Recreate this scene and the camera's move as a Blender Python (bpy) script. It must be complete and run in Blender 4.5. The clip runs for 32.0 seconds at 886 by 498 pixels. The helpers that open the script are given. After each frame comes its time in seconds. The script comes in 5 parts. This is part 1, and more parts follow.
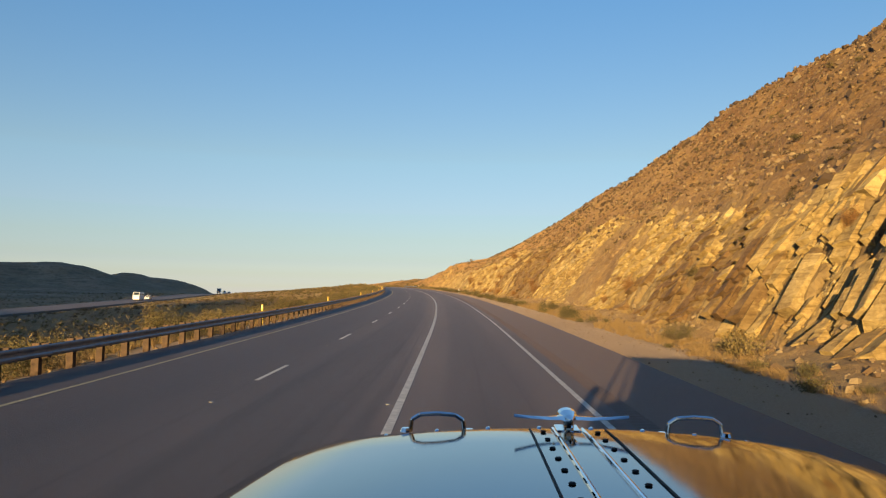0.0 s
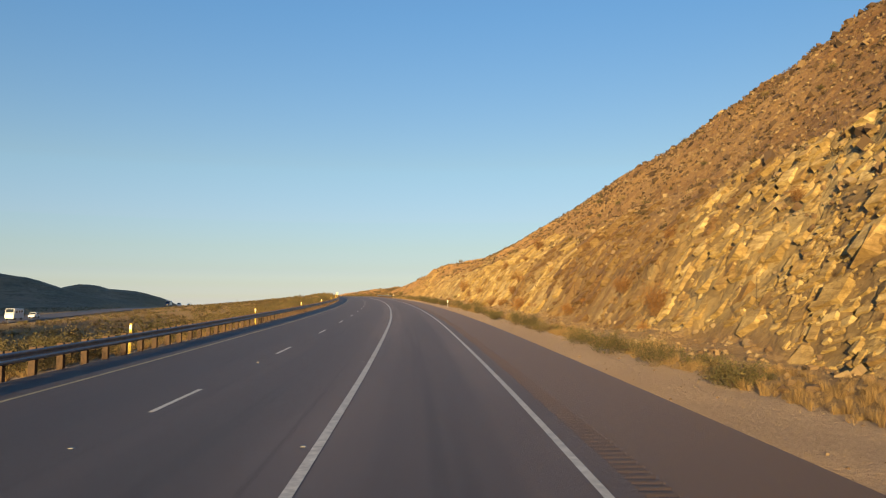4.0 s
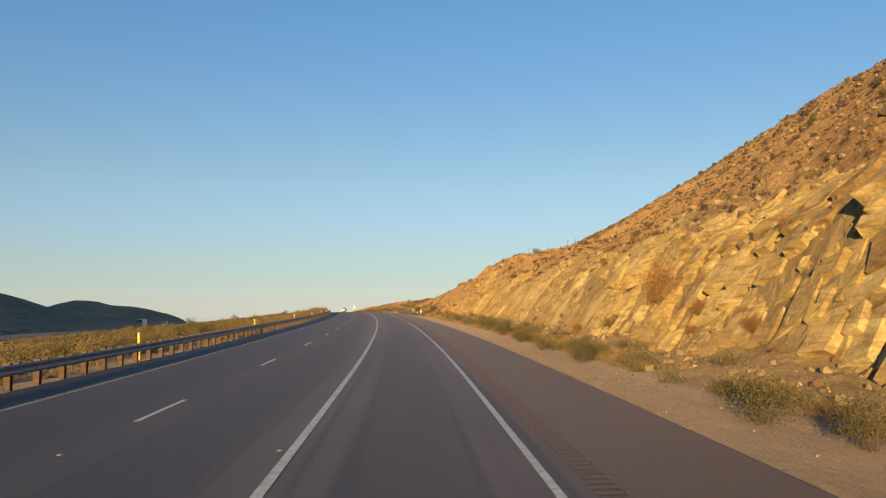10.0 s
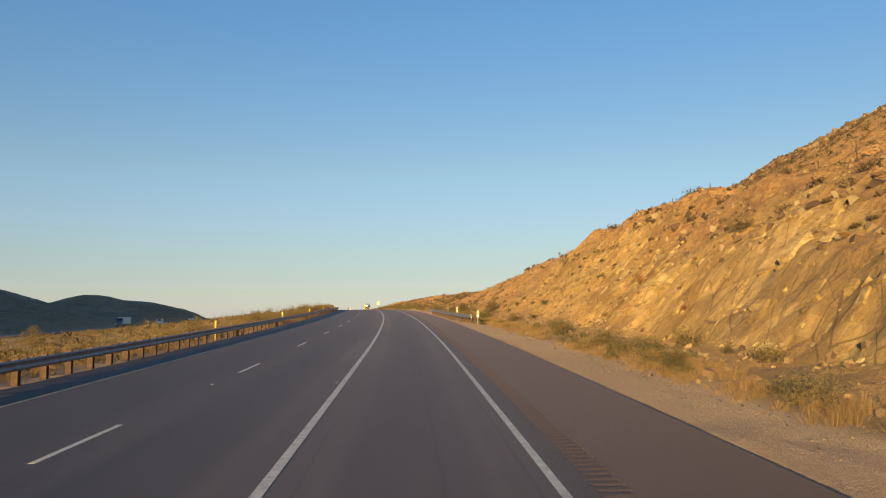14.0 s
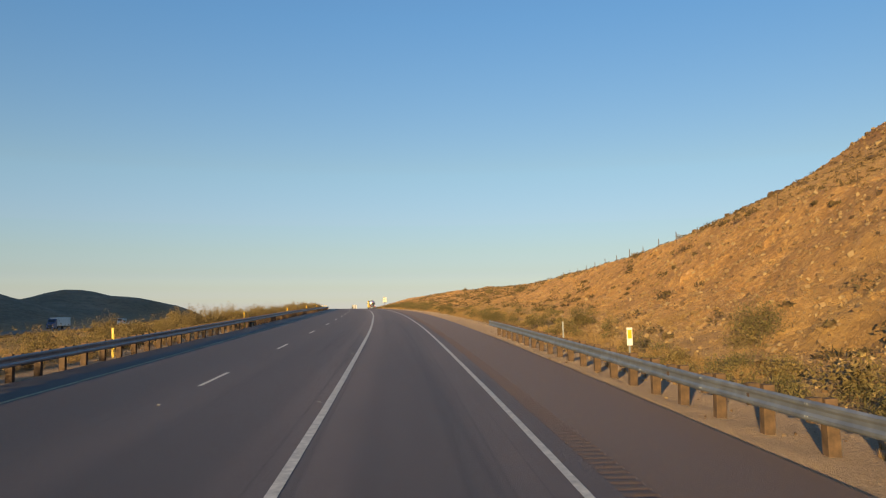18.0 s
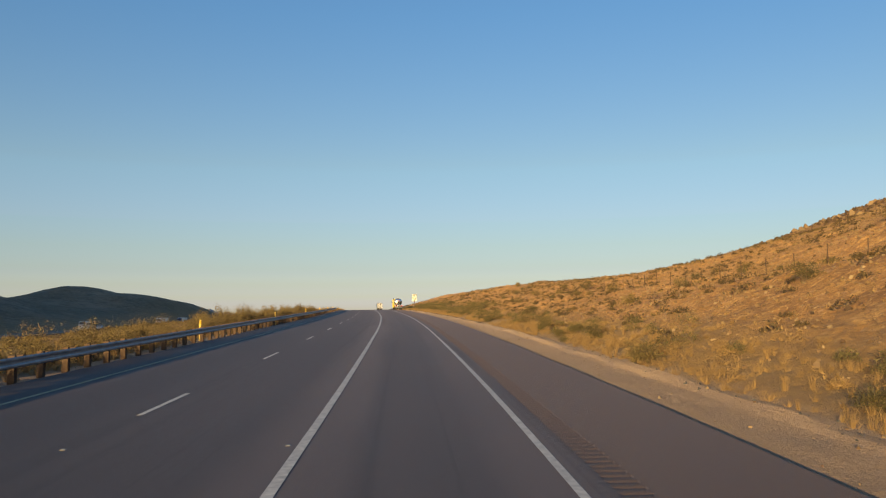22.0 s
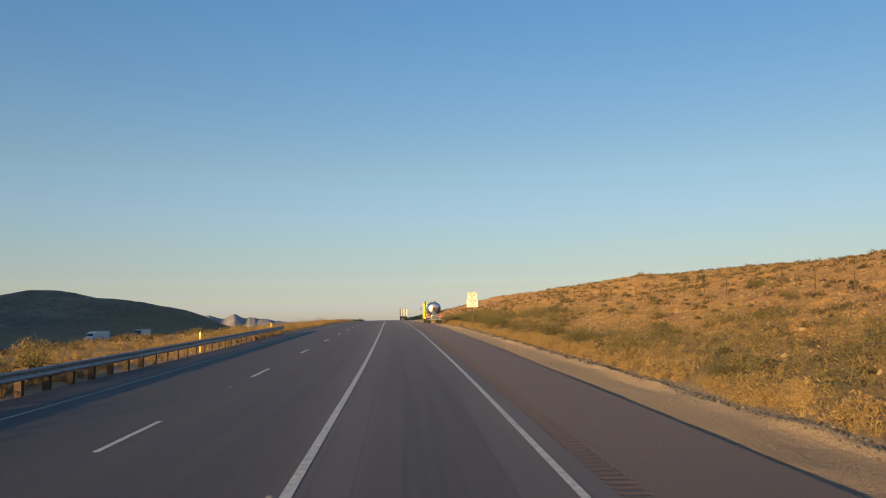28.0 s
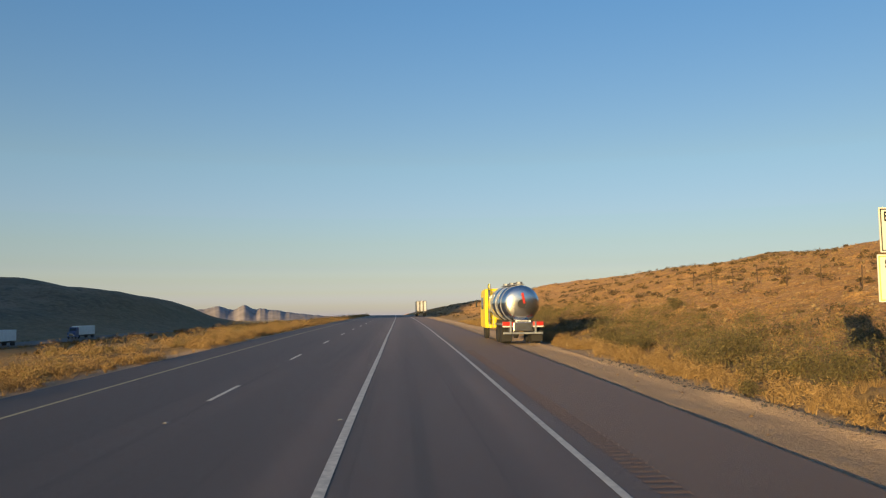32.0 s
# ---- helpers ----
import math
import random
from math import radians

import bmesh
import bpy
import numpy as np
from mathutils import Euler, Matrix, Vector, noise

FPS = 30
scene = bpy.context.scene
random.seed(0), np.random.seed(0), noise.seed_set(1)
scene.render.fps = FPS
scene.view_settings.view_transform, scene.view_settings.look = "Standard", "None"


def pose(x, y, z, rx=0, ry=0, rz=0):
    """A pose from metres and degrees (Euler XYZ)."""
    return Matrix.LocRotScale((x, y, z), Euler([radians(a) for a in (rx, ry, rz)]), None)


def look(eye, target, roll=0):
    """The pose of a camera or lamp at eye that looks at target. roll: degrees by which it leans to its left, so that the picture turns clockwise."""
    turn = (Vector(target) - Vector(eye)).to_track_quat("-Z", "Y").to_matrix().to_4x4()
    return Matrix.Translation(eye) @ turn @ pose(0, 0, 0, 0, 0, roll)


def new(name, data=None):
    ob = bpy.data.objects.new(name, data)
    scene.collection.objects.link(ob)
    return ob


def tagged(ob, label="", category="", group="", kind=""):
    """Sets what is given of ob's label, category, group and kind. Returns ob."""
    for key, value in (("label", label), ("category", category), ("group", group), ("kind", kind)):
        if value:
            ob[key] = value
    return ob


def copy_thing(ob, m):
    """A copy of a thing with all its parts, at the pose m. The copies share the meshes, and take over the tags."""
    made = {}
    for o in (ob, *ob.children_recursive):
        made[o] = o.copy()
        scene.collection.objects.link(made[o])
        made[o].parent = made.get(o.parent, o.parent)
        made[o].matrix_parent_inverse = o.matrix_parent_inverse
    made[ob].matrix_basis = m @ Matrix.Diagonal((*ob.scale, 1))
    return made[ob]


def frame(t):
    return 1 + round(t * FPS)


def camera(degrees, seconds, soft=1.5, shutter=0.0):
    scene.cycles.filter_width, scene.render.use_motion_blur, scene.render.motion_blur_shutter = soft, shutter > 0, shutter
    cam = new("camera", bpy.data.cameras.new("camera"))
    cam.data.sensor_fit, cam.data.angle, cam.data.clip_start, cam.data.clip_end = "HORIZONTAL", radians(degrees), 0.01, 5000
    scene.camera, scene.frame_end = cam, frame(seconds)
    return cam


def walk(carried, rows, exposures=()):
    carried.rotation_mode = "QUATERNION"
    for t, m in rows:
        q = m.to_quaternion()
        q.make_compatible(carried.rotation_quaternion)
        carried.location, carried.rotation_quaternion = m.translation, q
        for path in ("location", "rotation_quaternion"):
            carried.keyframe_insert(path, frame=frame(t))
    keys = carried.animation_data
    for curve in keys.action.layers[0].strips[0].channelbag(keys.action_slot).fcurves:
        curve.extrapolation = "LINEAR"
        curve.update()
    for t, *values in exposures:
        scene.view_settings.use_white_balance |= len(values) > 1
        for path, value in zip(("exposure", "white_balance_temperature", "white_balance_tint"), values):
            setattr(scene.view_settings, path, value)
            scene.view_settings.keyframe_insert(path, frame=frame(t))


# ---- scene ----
# ---- camera ----
cam = camera(56.87, 32.0, 1.25)
walk(cam, [
    (0.0, pose(1.09, 2.89, 2.44, 94.57, -0.67, 1.07)),
    (1.0, pose(1.10, 21.92, 3.13, 95.16, -0.03, -1.47)),
    (2.0, pose(0.98, 41.02, 3.83, 95.04, -0.05, -1.07)),
    (2.5, pose(0.86, 50.68, 4.19, 95.13, -0.43, -0.56)),
    (4.5, pose(0.39, 89.14, 5.64, 95.12, 0.27, 0.09)),
    (5.0, pose(0.14, 98.76, 6.01, 95.32, 0.32, -0.15)),
    (6.0, pose(-0.53, 118.13, 6.77, 95.77, 0.38, 0.96)),
    (7.0, pose(-1.54, 137.49, 7.53, 95.81, 0.47, 1.11)),
    (8.0, pose(-2.65, 156.87, 8.28, 95.76, 0.33, 1.69)),
    (9.0, pose(-3.84, 176.39, 9.04, 96.05, 0.64, 2.22)),
    (10.0, pose(-5.23, 195.68, 9.79, 95.97, 0.80, 2.40)),
    (11.0, pose(-6.65, 214.86, 10.55, 95.87, 0.70, 2.75)),
    (12.0, pose(-8.37, 234.32, 11.33, 95.95, 0.93, 3.33)),
    (13.0, pose(-10.37, 253.82, 12.10, 95.98, 1.15, 3.78)),
    (14.0, pose(-12.83, 273.24, 12.86, 95.61, 0.75, 4.69)),
    (14.5, pose(-14.15, 283.04, 13.24, 96.10, 0.63, 5.06)),
    (16.5, pose(-19.45, 321.69, 14.72, 95.80, 0.33, 4.67)),
    (17.0, pose(-20.80, 331.39, 15.09, 95.32, 0.24, 5.62)),
    (18.0, pose(-23.40, 350.81, 15.84, 95.31, 0.66, 5.50)),
    (19.0, pose(-26.17, 370.24, 16.58, 94.99, 0.78, 5.00)),
    (20.0, pose(-29.24, 389.55, 17.32, 95.06, 0.73, 6.22)),
    (21.0, pose(-32.47, 408.87, 18.04, 95.21, 1.00, 7.18)),
    (22.0, pose(-35.87, 428.16, 18.73, 95.08, 0.67, 7.71)),
    (23.0, pose(-39.32, 447.38, 19.38, 94.64, 0.63, 7.95)),
    (24.0, pose(-42.91, 466.68, 19.98, 94.78, 0.51, 7.50)),
    (25.0, pose(-46.78, 486.24, 20.55, 94.90, 0.91, 8.32)),
    (28.0, pose(-59.45, 545.47, 22.13, 95.36, 1.00, 9.70)),
    (29.0, pose(-64.00, 565.28, 22.62, 95.40, 0.99, 9.92)),
    (30.0, pose(-68.60, 585.11, 23.11, 95.39, 0.84, 9.84)),
    (31.0, pose(-73.44, 605.00, 23.59, 95.28, 0.58, 10.47)),
    (31.5, pose(-75.80, 615.01, 23.83, 94.93, 0.86, 10.35)),
    (32.0, pose(-78.25, 624.96, 24.06, 94.80, 0.69, 10.56)),
], exposures=[(0.0, 1.55), (14.0, 1.5), (32.0, 1.36)])
# the road: curvature (1/km, to the left) each 35 m from -30 m, grade (per cent) each 50 m from -30 m
CURVE = [0.13, 0.24, 0.35, 0.42, 0.44, 0.49, 0.42, 0.48, 0.53, 0.34, 0.37, 0.42, 0.38, 0.38, 0.31, 0.35, 0.39, 0.24, 0.18, 0.07, 0.01, 0.02, 0.03, 0.04, 0.04, 0.05, 0.05, 0.06, 0.06, 0.07]
GRADE = [3.56, 3.63, 3.78, 3.94, 3.86, 3.99, 3.87, 3.77, 3.82, 3.57, 2.92, 2.58, 2.41, 2.31, 1.6, 1.2, 1.0, 0.9, 0.85, 0.8, 0.8]
DASH0 = 22.59
# the hill beside the road: height above the road 4, 8, 14, 32, 70, 120 and 170 m behind the verge, each 50 m
HILL_4 = [0.4, 0.35, 0.35, 0.35, 0.35, 0.4, 0.5, 0.7, 0.8, 0.7, 0.5, 0.5, 0.5, 0.5, 0.5, 0.5, 0.5, 0.5, 0.5, 0.5, 0.5]
HILL_8 = [5.0, 5.0, 5.1, 5.4, 5.5, 5.2, 4.6, 3.7, 2.6, 1.7, 1.1, 0.9, 0.9, 1.0, 1.0, 1.1, 1.1, 1.1, 1.2, 1.2, 1.2]
HILL_14 = [11.2, 10.9, 10.7, 10.4, 10.0, 8.6, 8.4, 10.6, 7.5, 4.7, 2.7, 2.1, 2.1, 2.4, 2.7, 2.9, 3.2, 3.2, 3.4, 3.5, 3.6]
HILL_32 = [19.5, 18.8, 17.8, 16.6, 14.9, 13.3, 13.7, 13.6, 10.3, 7.4, 6.0, 5.7, 5.2, 5.4, 7.0, 7.0, 5.9, 8.3, 8.1, 6.7, 6.6]
HILL_70 = [56.9, 57.7, 56.6, 49.9, 50.9, 44.4, 39.7, 36.4, 31.4, 25.5, 22.8, 16.0, 11.3, 9.5, 10.3, 10.2, 12.9, 12.9, 12.5, 12.4, 12.3]
HILL_120 = [55.2, 53.9, 52.8, 52.2, 52.8, 55.2, 59.0, 62.2, 57.6, 52.6, 46.9, 38.4, 30.4, 20.9, 14.9, 10.9, 7.9, 16.0, 15.9, 14.5, 13.2]
HILL_170 = [60.1, 57.9, 55.8, 53.8, 52.3, 51.8, 52.5, 54.8, 58.5, 62.6, 66.0, 66.9, 63.8, 47.3, 34.4, 25.0, 16.9, 22.0, 19.3, 16.7, 14.0]

# ---- world and sun ----
SUN_ELEV, SUN_TURN = 5.2, 193.7
world = bpy.data.worlds.new("sky")
scene.world = world
world.use_nodes = True
wn = world.node_tree.nodes
sky = wn.new("ShaderNodeTexSky")
sky.sky_type, sky.sun_disc = "NISHITA", False
sky.sun_elevation, sky.sun_rotation = radians(SUN_ELEV), radians(SUN_TURN)
sky.altitude, sky.air_density, sky.dust_density, sky.ozone_density = 300, 1.0, 0.9, 1.0
wn["Background"].inputs["Strength"].default_value = 0.0615
soft_sky, tone = wn.new("ShaderNodeGamma"), wn.new("ShaderNodeHueSaturation")
soft_sky.inputs[1].default_value, tone.inputs["Saturation"].default_value = 0.84, 1.3
tone.inputs["Hue"].default_value = 0.512
world.node_tree.links.new(sky.outputs[0], soft_sky.inputs[0])
world.node_tree.links.new(soft_sky.outputs[0], tone.inputs["Color"])
# a clear evening: deeper blue overhead, a pale warm band low down, all round
up = wn.new("ShaderNodeSeparateXYZ")
view = wn.new("ShaderNodeTexCoord")
air = wn.new("ShaderNodeValToRGB")
world.node_tree.links.new(view.outputs["Generated"], up.inputs[0])
world.node_tree.links.new(up.outputs[2], air.inputs[0])
while len(air.color_ramp.elements) < 9:
    air.color_ramp.elements.new(0.5)
for e, (pos, col) in zip(air.color_ramp.elements, ((0.0, (1.26, 1.6, 27.0)), (0.014, (1.17, 1.44, 11.8)), (0.03, (1.07, 1.26, 4.9)), (0.045, (1.01, 1.13, 2.85)), (0.065, (1.0, 1.1, 2.02)), (0.09, (1.01, 1.1, 1.7)), (0.19, (1.01, 1.17, 1.46)), (0.36, (0.835, 1.225, 1.65)), (1.0, (0.67, 1.05, 1.5)))):
    e.position, e.color = pos, (*col, 1)
mixed = wn.new("ShaderNodeMix")
mixed.data_type, mixed.blend_type = "RGBA", "MULTIPLY"
mixed.inputs[0].default_value = 1.0
world.node_tree.links.new(tone.outputs[0], mixed.inputs[6])
world.node_tree.links.new(air.outputs[0], mixed.inputs[7])
world.node_tree.links.new(mixed.outputs[2], wn["Background"].inputs[0])
sun = new("sun", bpy.data.lights.new("sun", "SUN"))
sun.data.energy, sun.data.angle, sun.data.color = 3.0, radians(0.5), (1.0, 0.69, 0.31)
sun.matrix_world = look((math.sin(radians(SUN_TURN)), math.cos(radians(SUN_TURN)), math.tan(radians(SUN_ELEV))), (0, 0, 0))


# ---- materials ----
def material(name, rough=0.9, metal=0.0):
    m = bpy.data.materials.new(name)
    m.use_nodes = True
    b = m.node_tree.nodes["Principled BSDF"]
    b.inputs["Roughness"].default_value, b.inputs["Metallic"].default_value = rough, metal
    return m, m.node_tree.nodes, m.node_tree.links, b


def coords(n, l, space="Object", scale=(1, 1, 1), turn=(0, 0, 0)):
    tc, mp = n.new("ShaderNodeTexCoord"), n.new("ShaderNodeMapping")
    mp.inputs["Scale"].default_value, mp.inputs["Rotation"].default_value = scale, turn
    l.new(tc.outputs[space], mp.inputs[0])
    return mp.outputs[0]


def speckle(n, l, vec, scale, detail=4.0, rough=0.6):
    t = n.new("ShaderNodeTexNoise")
    t.inputs["Scale"].default_value, t.inputs["Detail"].default_value, t.inputs["Roughness"].default_value = scale, detail, rough
    l.new(vec, t.inputs["Vector"])
    return t.outputs["Fac"]


def ramp(n, l, fac, stops):
    r = n.new("ShaderNodeValToRGB")
    while len(r.color_ramp.elements) < len(stops):
        r.color_ramp.elements.new(0.5)
    for e, (pos, col) in zip(r.color_ramp.elements, stops):
        e.position, e.color = pos, (*col, 1)
    l.new(fac, r.inputs[0])
    return r.outputs[0]


def blend(n, l, fac, a, b, how="MIX"):
    m = n.new("ShaderNodeMix")
    m.data_type, m.blend_type = "RGBA", how
    for sock, v in ((m.inputs[0], fac), (m.inputs[6], a), (m.inputs[7], b)):
        if isinstance(v, (int, float)):
            sock.default_value = v
        elif isinstance(v, tuple):
            sock.default_value = (*v, 1)
        else:
            l.new(v, sock)
    return m.outputs[2]


def calc(n, l, how, a, b=0.0):
    m = n.new("ShaderNodeMath")
    m.operation = how
    for sock, v in zip(m.inputs, (a, b)):
        if isinstance(v, (int, float)):
            sock.default_value = v
        else:
            l.new(v, sock)
    return m.outputs[0]


def relief(n, l, b, height, strength, dist):
    bp = n.new("ShaderNodeBump")
    bp.inputs["Strength"].default_value, bp.inputs["Distance"].default_value = strength, dist
    l.new(height, bp.inputs["Height"])
    l.new(bp.outputs[0], b.inputs["Normal"])


def named(n, name):
    a = n.new("ShaderNodeAttribute")
    a.attribute_name = name
    return a.outputs["Fac"]


def plain(name, col, rough=0.6, metal=0.0, vary=0.15, scale=3.0, bump=0.0):
    """Paint, wood or metal of one colour with some dirt and unevenness."""
    m, n, l, b = material(name, rough, metal)
    v = coords(n, l)
    f = speckle(n, l, v, scale)
    dark = tuple(c * (1 - vary * 1.6) for c in col)
    light = tuple(min(1, c * (1 + vary)) for c in col)
    info = n.new("ShaderNodeObjectInfo")
    c = ramp(n, l, f, [(0.3, dark), (0.7, light)])
    c = blend(n, l, calc(n, l, "MULTIPLY", info.outputs["Random"], vary), c, tuple(x * 0.6 for x in col))
    l.new(c, b.inputs["Base Color"])
    l.new(ramp(n, l, f, [(0.2, (rough * 0.85,) * 3), (0.8, (min(1, rough * 1.15),) * 3)]), b.inputs["Roughness"])
    if bump:
        relief(n, l, b, speckle(n, l, v, scale * 8), 0.6, bump)
    return m


def asphalt_material(name, tint, streaks=True):
    m, n, l, b = material(name, 0.62)
    uv = coords(n, l, "UV")
    fine = speckle(n, l, coords(n, l, "UV", (90, 90, 90)), 1.0, 3)
    patches = speckle(n, l, coords(n, l, "UV", (0.35, 0.05, 1)), 1.0, 4)
    streak = speckle(n, l, coords(n, l, "UV", (0.9, 0.012, 1)), 1.0, 3)
    base = ramp(n, l, fine, [(0.25, tuple(c * 0.62 for c in tint)), (0.75, tuple(c * 1.35 for c in tint))])
    if streaks:
        base = blend(n, l, ramp(n, l, streak, [(0.4, (0, 0, 0)), (0.68, (0.6,) * 3)]), base, tuple(c * 0.6 for c in tint))
        base = blend(n, l, ramp(n, l, patches, [(0.45, (0, 0, 0)), (0.75, (0.55,) * 3)]), base, tuple(c * 1.5 for c in tint))
        # oil drip in the middle of each lane, polished wheel paths beside it
        sep = n.new("ShaderNodeSeparateXYZ")
        l.new(uv, sep.inputs[0])
        lane = calc(n, l, "PINGPONG", calc(n, l, "ADD", sep.outputs[0], 36.6), 1.83)
        oil = ramp(n, l, lane, [(0.72, (0, 0, 0)), (1.0, (0.5,) * 3)])
        base = blend(n, l, oil, base, tuple(c * 0.55 for c in tint))
        # old: median brush shade painted into the passing lanes, darker to the left
        old = n.new("ShaderNodeMapRange")
        old.inputs["From Min"].default_value, old.inputs["From Max"].default_value = -0.2, -4.2
        l.new(sep.outputs[0], old.inputs["Value"])
        base = blend(n, l, calc(n, l, "MULTIPLY", old.outputs[0], 0.66), base, tuple(c * 0.45 for c in tint))
        # shade of rail and brush painted on the median margin, with ragged edges
        ragged = calc(n, l, "ADD", sep.outputs[0], calc(n, l, "MULTIPLY", speckle(n, l, coords(n, l, "UV", (0.8, 0.15, 1)), 1.0, 4), 0.5))
        rail_shade = calc(n, l, "LESS_THAN", ragged, -7.22)
        base = blend(n, l, calc(n, l, "MULTIPLY", rail_shade, 0.2), base, tuple(c * 0.35 for c in tint))
        # old skid marks and patched seams along the lanes
        skid = calc(n, l, "ABSOLUTE", calc(n, l, "SUBTRACT", speckle(n, l, coords(n, l, "UV", (0.75, 0.005, 1)), 1.0, 2), 0.53))
        base = blend(n, l, ramp(n, l, skid, [(0.0, (0.55,) * 3), (0.02, (0, 0, 0))]), base, tuple(c * 0.4 for c in tint))
    l.new(base, b.inputs["Base Color"])
    relief(n, l, b, fine, 0.8, 0.02)
    b.inputs["Diffuse Roughness"].default_value = 0.8
    return m


def ground_material():
    m, n, l, b = material("desert_ground", 0.95)
    v = coords(n, l)
    big, mid, fine = speckle(n, l, v, 0.05, 5), speckle(n, l, v, 0.45, 6, 0.65), speckle(n, l, v, 5.0, 6, 0.7)
    grit = speckle(n, l, v, 24.0, 3, 0.7)
    soil = ramp(n, l, mid, [(0.3, (0.2, 0.13, 0.05)), (0.5, (0.3, 0.205, 0.085)), (0.72, (0.4, 0.29, 0.135))])
    soil = blend(n, l, ramp(n, l, fine, [(0.42, (0, 0, 0)), (0.62, (0.75,) * 3)]), soil, (0.2, 0.125, 0.07))
    # stony hillside: reddish patina, pale stones and dry scrub
    hill = ramp(n, l, mid, [(0.28, (0.13, 0.07, 0.024)), (0.44, (0.25, 0.145, 0.05)), (0.6, (0.34, 0.21, 0.075)), (0.78, (0.43, 0.29, 0.115))])
    stones = n.new("ShaderNodeTexVoronoi")
    stones.inputs["Scale"].default_value = 1.4
    l.new(v, stones.inputs["Vector"])
    spots = speckle(n, l, v, 2.3, 6, 0.75)
    hill = blend(n, l, ramp(n, l, spots, [(0.34, (0.8,) * 3), (0.47, (0, 0, 0))]), hill, (0.11, 0.064, 0.024))
    hill = blend(n, l, ramp(n, l, spots, [(0.53, (0, 0, 0)), (0.64, (0.85,) * 3)]), hill, (0.47, 0.335, 0.14))
    hill = blend(n, l, ramp(n, l, stones.outputs["Distance"], [(0.12, (0.6,) * 3), (0.3, (0, 0, 0))]), hill, (0.42, 0.3, 0.18))
    hill = blend(n, l, ramp(n, l, fine, [(0.45, (0, 0, 0)), (0.66, (0.8,) * 3)]), hill, (0.12, 0.075, 0.045))
    # cut rock: ochre and cream blocks, rusty stains down the joints, thin dark cracks
    sep = n.new("ShaderNodeSeparateXYZ")
    l.new(coords(n, l, "UV"), sep.inputs[0])
    across = calc(n, l, "ADD", sep.outputs[0], calc(n, l, "MULTIPLY", sep.outputs[1], -0.6))

    def slanted(a, u):
        c = n.new("ShaderNodeCombineXYZ")
        l.new(calc(n, l, "MULTIPLY", across, a), c.inputs[0])
        l.new(calc(n, l, "MULTIPLY", sep.outputs[1], u), c.inputs[1])
        return c.outputs[0]

    def cells(vec, scale, feature="F1"):
        t = n.new("ShaderNodeTexVoronoi")
        t.feature = feature
        t.inputs["Scale"].default_value = scale
        l.new(vec, t.inputs["Vector"])
        return t

    beds = speckle(n, l, slanted(0.16, 0.07), 1.0, 6, 0.6)
    rock = ramp(n, l, beds, [(0.3, (0.2, 0.135, 0.055)), (0.42, (0.31, 0.225, 0.095)), (0.52, (0.39, 0.3, 0.13)), (0.64, (0.47, 0.385, 0.2)), (0.75, (0.53, 0.46, 0.28))])
    tones = []
    for scale, lo, hi in ((0.42, 0.72, 1.16), (1.15, 0.8, 1.12), (3.4, 0.86, 1.08)):
        f = cells(v, scale)
        t = n.new("ShaderNodeSeparateColor")
        l.new(f.outputs["Color"], t.inputs[0])
        rock = blend(n, l, 1.0, rock, ramp(n, l, t.outputs[0], [(0.0, (lo, lo * 0.97, lo * 0.92)), (1.0, (hi,) * 3)]), "MULTIPLY")
        tones.append(t.outputs[1])
    wide = calc(n, l, "ADD", 0.006, calc(n, l, "MULTIPLY", ramp(n, l, mid, [(0.45, (0, 0, 0)), (0.7, (1, 1, 1))]), 0.014))
    edge_1 = calc(n, l, "LESS_THAN", cells(slanted(0.42, 0.3), 1.0, "DISTANCE_TO_EDGE").outputs["Distance"], wide)
    edge_2 = calc(n, l, "LESS_THAN", cells(v, 1.15, "DISTANCE_TO_EDGE").outputs["Distance"], calc(n, l, "MULTIPLY", wide, 0.8))
    crack = calc(n, l, "MAXIMUM", calc(n, l, "MULTIPLY", edge_1, 0.6), calc(n, l, "MULTIPLY", edge_2, 0.35))
    rust = calc(n, l, "MULTIPLY", named(n, "stain"), ramp(n, l, speckle(n, l, slanted(0.55, 0.12), 1.0, 5), [(0.36, (0.25,) * 3), (0.56, (1, 1, 1))]))
    rock = blend(n, l, rust, rock, (0.15, 0.085, 0.035))
    rock = blend(n, l, crack, rock, (0.06, 0.04, 0.022))
    rock = blend(n, l, named(n, "pale"), rock, blend(n, l, 1.0, rock, (1.38, 1.16, 0.85), "MULTIPLY"))
    rock = blend(n, l, ramp(n, l, fine, [(0.5, (0, 0, 0)), (0.72, (0.4,) * 3)]), rock, (0.22, 0.14, 0.06))
    gravel = ramp(n, l, grit, [(0.25, (0.3, 0.205, 0.125)), (0.5, (0.46, 0.33, 0.215)), (0.75, (0.58, 0.44, 0.3))])
    scrub = ramp(n, l, mid, [(0.3, (0.05, 0.05, 0.035)), (0.5, (0.12, 0.11, 0.075)), (0.72, (0.24, 0.19, 0.13))])
    scrub = blend(n, l, ramp(n, l, speckle(n, l, v, 0.02, 5, 0.7), [(0.45, (0, 0, 0)), (0.6, (0.7,) * 3)]), scrub, (0.24, 0.2, 0.15))
    scrub = blend(n, l, ramp(n, l, speckle(n, l, v, 0.16, 4, 0.7), [(0.5, (0, 0, 0)), (0.6, (0.75,) * 3)]), scrub, (0.05, 0.055, 0.035))
    # desert varnish on the old stony slope
    hill = blend(n, l, named(n, "varnish"), hill, blend(n, l, 1.0, hill, (0.46, 0.35, 0.28), "MULTIPLY"))
